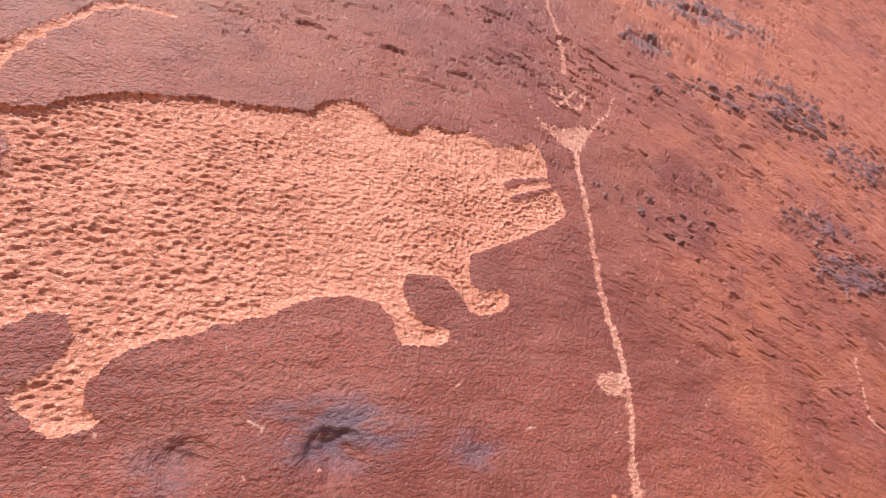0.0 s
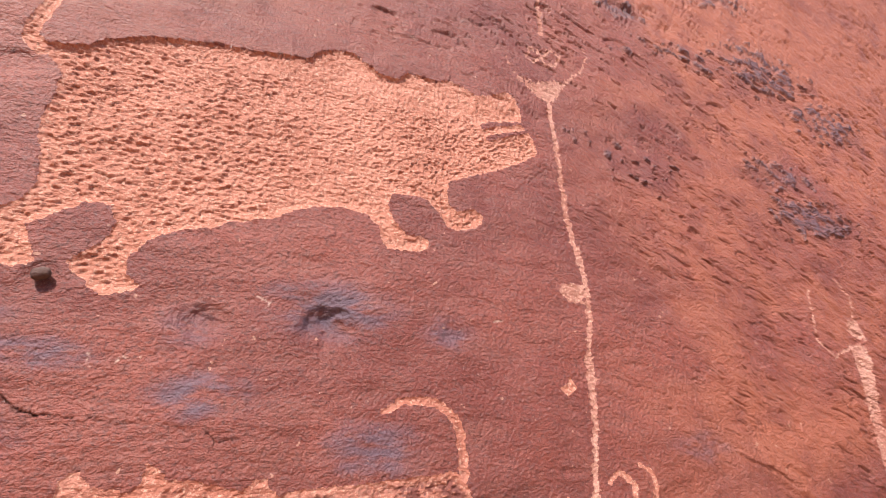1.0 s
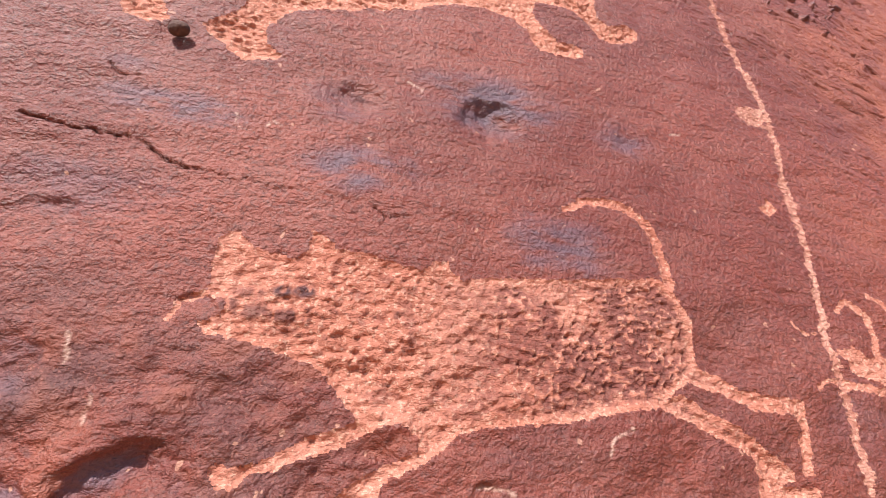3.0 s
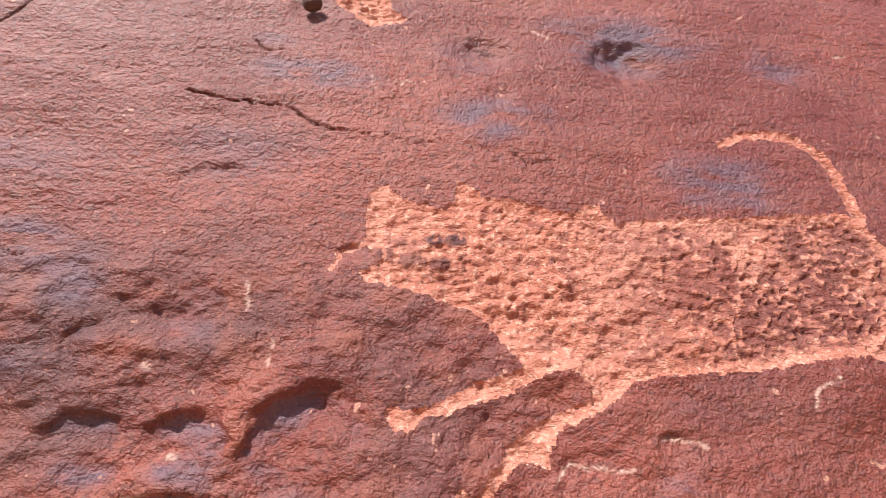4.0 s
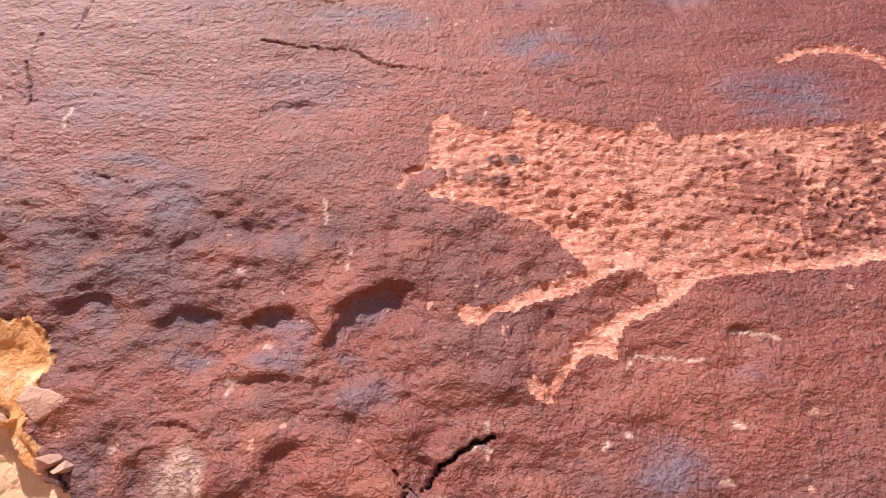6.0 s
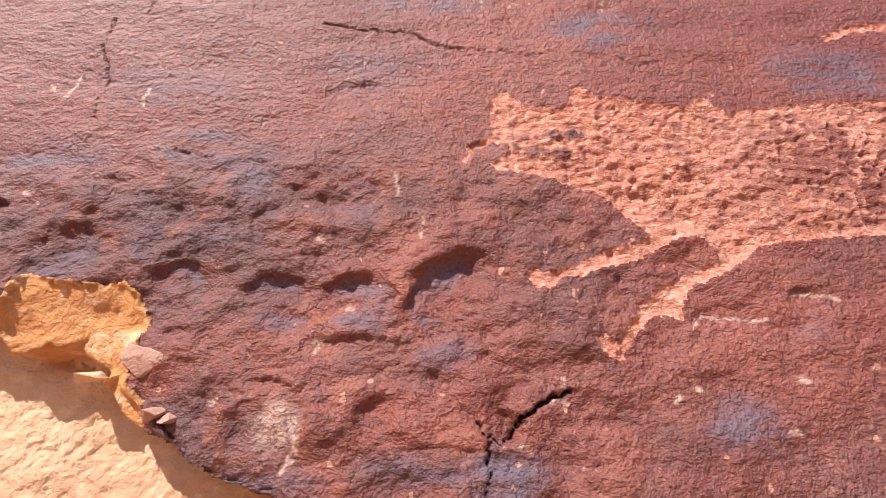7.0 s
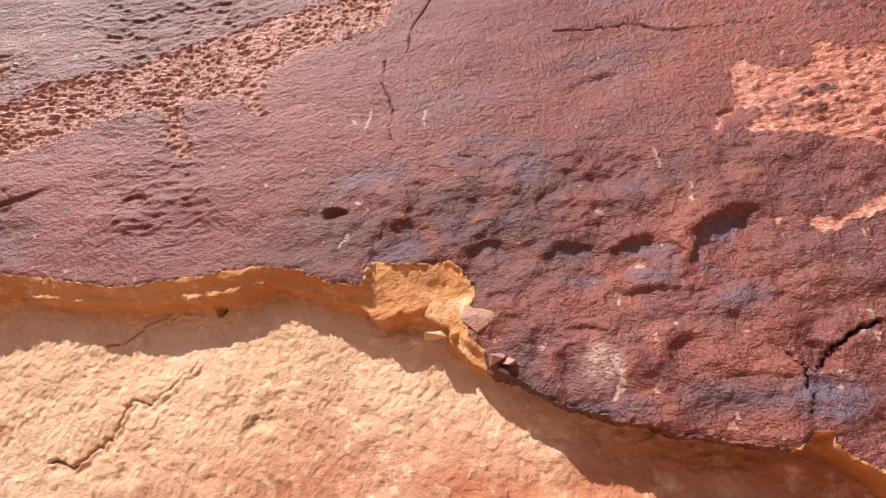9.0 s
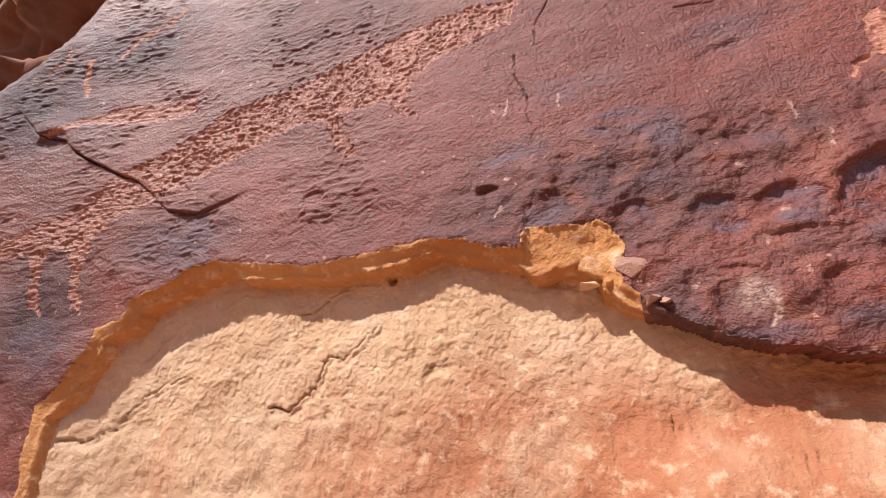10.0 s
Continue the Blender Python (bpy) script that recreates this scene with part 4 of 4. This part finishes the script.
panel = tagged(new("rock_panel"), "leaning red sandstone slab, dark desert varnish, covered with pecked animals", "rock")
slab_q = quad_mean(slab)
on_slab = slab_q > 0
free = on_slab.copy()
ALL = ("blue", "dark", "warm", "pale", "maroon", "varnish")
for name, sd, _, material, label in pictures:
    chosen = free & (quad_mean(sd) > 0)
    free &= ~chosen
    tagged(sheet(name, chosen, material, panel, ALL), label)
tagged(sheet("varnished_face", free, VARNISH, panel, ALL), "red-brown varnished rock surface with hollows and cracks")
outside_rim = ~on_slab & (quad_mean(GX) < -2.2) & (quad_mean(GZ) > 1.4) | (quad_mean(GX) < -2.62) & ~on_slab
low = ~on_slab & ~outside_rim & (quad_mean(GZ) < 2.0)
edge_q = quad_mean(under)
turn_q = (quad_mean(GX) > -0.79) & (quad_mean(GX) < -0.44)
corner_q = quad_mean(GX) > -0.44
tagged(sheet("broken_edge", low & (edge_q < 0.97) & ~turn_q & ~corner_q, OCHRE, panel), "ochre fracture along the slab's lower edge")
tagged(sheet("broken_corner", low & (edge_q < 0.97) & corner_q, OCHRE, panel), "fresh ochre break at the slab's low corner")
tagged(sheet("slab_underside", low & (edge_q < 0.97) & turn_q, VARNISH, panel, ALL), "varnished underside of the overhanging slab")
tagged(sheet("recess_wall", low & (edge_q >= 0.97), YELLOW, None, ("rust",)), "pale yellow sandstone bed below the slab, cracked", "rock", kind="structure")


# the mass of the boulder behind its face
def boulder_body(parent):
    left = [(-1.9, 5.4), (-2.2, 3.3)] + RIM[::-1] + [(-2.78, 2.0), (-2.80, 1.5), (-2.60, 0.9), (-2.60, 0.0)]
    ring = [(-2.6 + 7.0 * i / 40, 0.0) for i in range(41)] + [(4.4, 5.4 * i / 25) for i in range(1, 26)] + [(4.4 - 6.3 * i / 36, 5.4) for i in range(1, 36)]
    for (ax, az), (bx, bz) in zip(left, left[1:]):
        n = max(1, round(math.hypot(bx - ax, bz - az) / 0.15))
        ring += [(ax + (bx - ax) * k / n, az + (bz - az) * k / n) for k in range(n)]
    bm = bmesh.new()
    rows = []
    for back_by, shrink in ((0.07, 1.0), (0.3, 0.995), (0.7, 0.97), (1.2, 0.92), (1.7, 0.82), (2.1, 0.62), (2.3, 0.3)):
        row = []
        for x, z in ring:
            y = float(face_depth(np.array(x), np.array(z)))
            px, pz = 0.9 + (x - 0.9) * shrink, max(0.0, z * shrink)
            n = noise.noise(Vector((px * 1.2, back_by * 1.2, pz * 1.2))) * 0.16 * min(1.0, back_by - 0.07)
            row.append(bm.verts.new((px + n, y + back_by + n, pz + (n if pz > 0.05 else 0))))
        rows.append(row)
    for a, b in zip(rows, rows[1:]):
        for i in range(len(ring)):
            j = (i + 1) % len(ring)
            bm.faces.new((a[i], a[j], b[j], b[i]))
    bm.faces.new(rows[-1])
    for f in bm.faces:
        f.smooth = True
    mesh = bpy.data.meshes.new("rock_body")
    bm.to_mesh(mesh)
    bm.free()
    mesh.materials.append(VARNISH)
    ob = new("rock_body", mesh)
    ob.parent = parent
    return ob


tagged(boulder_body(panel), "rounded mass of the boulder behind its carved face")


# ---- loose and far things ----
def stone(name, centre, size, material, seed, parent=None, turn=0.0, sharp=0.25):
    bm = bmesh.new()
    bmesh.ops.create_icosphere(bm, subdivisions=4, radius=1.0)
    for v in bm.verts:
        n = noise.noise(v.co * 1.3 + Vector((seed, 0, 0))) * sharp + noise.noise(v.co * 4 + Vector((0, seed, 0))) * sharp * 0.3 + noise.noise(v.co * 11 + Vector((0, 0, seed))) * 0.05
        v.co = v.co * (1 + n)
    bmesh.ops.scale(bm, vec=size, verts=bm.verts)
    bmesh.ops.rotate(bm, cent=(0, 0, 0), matrix=Matrix.Rotation(radians(turn), 3, "Y"), verts=bm.verts)
    bmesh.ops.translate(bm, vec=centre, verts=bm.verts)
    for f in bm.faces:
        f.smooth = True
    mesh = bpy.data.meshes.new(name)
    bm.to_mesh(mesh)
    bm.free()
    mesh.materials.append(material)
    ob = new(name, mesh)
    ob.parent = parent
    return ob


NODULE = sandstone_material("grey_nodule", (0.075, 0.040, 0.034), (0.10, 0.055, 0.046), (0.065, 0.032, 0.028), 0.6, 0.1)
px, pz = PEB[0]
tagged(stone("pebble", (px, float(face_depth(np.array(px), np.array(pz))) - 0.008, pz), (0.016, 0.013, 0.012), NODULE, 3, None, -18, 0.12), "small grey-brown ironstone pebble stuck in the rock face", "stone")

CHIP = sandstone_material("pale_flake", (0.34, 0.18, 0.135), (0.42, 0.24, 0.18), (0.30, 0.14, 0.11), 0.5, 0.3)


def flake(name, centre, size, material, seed, parent, turn):
    """An angular splinter: the hull of a few points on a squashed block, its edges worn."""
    rng = random.Random(seed)
    bm = bmesh.new()
    for _ in range(15):
        p = Vector((rng.uniform(-1, 1), rng.uniform(-1, 1), rng.uniform(-1, 1)))
        p = p / max(abs(p.x), abs(p.y), abs(p.z)) * rng.uniform(0.82, 1.0)
        bm.verts.new((p.x * size[0] * (1 - 0.25 * p.z), p.y * size[1], p.z * size[2]))
    hull = bmesh.ops.convex_hull(bm, input=bm.verts)
    bmesh.ops.delete(bm, geom=[g for g in hull["geom_interior"] if isinstance(g, bmesh.types.BMVert)], context="VERTS")
    bmesh.ops.bevel(bm, geom=bm.edges[:], offset=min(size) * 0.05, segments=2, affect="EDGES", profile=0.6)
    bmesh.ops.rotate(bm, cent=(0, 0, 0), matrix=Matrix.Rotation(radians(turn), 3, "Y"), verts=bm.verts)
    bmesh.ops.translate(bm, vec=centre, verts=bm.verts)
    mesh = bpy.data.meshes.new(name)
    bm.to_mesh(mesh)
    bm.free()
    mesh.materials.append(material)
    ob = new(name, mesh)
    ob.parent = parent
    return ob


for i, ((x, z), sx, sz, mat, turn, proud) in enumerate(zip(CHIPS, (0.031, 0.020, 0.014, 0.010, 0.018), (0.019, 0.007, 0.008, 0.006, 0.006), (CHIP, OCHRE, CHIP, CHIP, YELLOW), (14, -4, -22, 10, -5), (0.012, 0.024, 0.008, 0.006, 0.034))):
    y = float(face_depth(np.array(x), np.array(z)))
    tagged(flake("rock_chip", (x, y + proud, z), (sx, 0.018, sz), mat, 10 + i, panel, turn), "small broken flake on the slab's edge")


def terrain(name, xs, ys, height, material):
    gx, gy = np.meshgrid(xs, ys)
    gz = height(gx, gy)
    n, m = gx.shape
    c = np.arange(n * m).reshape(n, m)
    mesh = bpy.data.meshes.new(name)
    mesh.from_pydata(np.stack([gx, gy, gz], -1).reshape(-1, 3).tolist(), [], np.stack([c[:-1, :-1], c[:-1, 1:], c[1:, 1:], c[1:, :-1]], -1).reshape(-1, 4).tolist())
    for f in mesh.polygons:
        f.use_smooth = True
    mesh.materials.append(material)
    return new(name, mesh)


reach = np.concatenate([-np.geomspace(2000, 5, 24), np.linspace(-4, 4, 60), np.geomspace(5, 2000, 24)])
tagged(terrain("ground", reach, reach, lambda x, y: 0.03 * fbm(x * 0.7, y * 0.7, 3, 131) * (np.hypot(x, y) < 60), SAND), "sandy desert ground below the rock", "ground", kind="structure")


def cliff(name, x0, x1, y, z1, material, seed):
    """A far rock wall with bedding ledges, standing on the ground."""
    xs, zs = np.linspace(x0, x1, 160), np.linspace(-0.1, z1, 140)
    gx, gz = np.meshgrid(xs, zs)
    bed = fbm(gx * 0.25, gz * 1.6, 4, seed) * 3
    gy = y + 0.25 * gz * 0.3 - 0.35 * (np.floor(bed) + ease(0, 0.3, bed - np.floor(bed))) - 0.5 * fbm(gx * 0.5, gz * 0.5, 4, seed + 3) + np.maximum(gz - z1 + 0.6, 0) ** 2
    c = np.arange(gx.size).reshape(gx.shape)
    mesh = bpy.data.meshes.new(name)
    mesh.from_pydata(np.stack([gx, gy, gz], -1).reshape(-1, 3).tolist(), [], np.stack([c[:-1, :-1], c[:-1, 1:], c[1:, 1:], c[1:, :-1]], -1).reshape(-1, 4).tolist())
    for f in mesh.polygons:
        f.use_smooth = True
    mesh.materials.append(material)
    return new(name, mesh)


# faces the sun; its shaded look comes from the dark colour
tagged(cliff("backdrop", -16.0, -2.2, 1.6, 9.5, CLIFF, 141), "red-brown sandstone cliff behind the slab, shade put into its dark colour", "cliff", kind="structure")

# added unseen walls that close the place and cut low sky reflection and fill
for x, y, turn, width in ((0.0, -11.0, 180, 26.0), (-11.0, -4.0, 90, 16.0), (13.0, -4.0, -90, 16.0)):
    wall = tagged(cliff("backdrop", -width / 2, width / 2, 0.0, 5.5, CLIFF, 151 + turn), "added red-brown sandstone wall on the sand, unseen, blocks low sky", "cliff", kind="structure")
    wall.matrix_basis = pose(x, y, 0, 0, 0, turn)
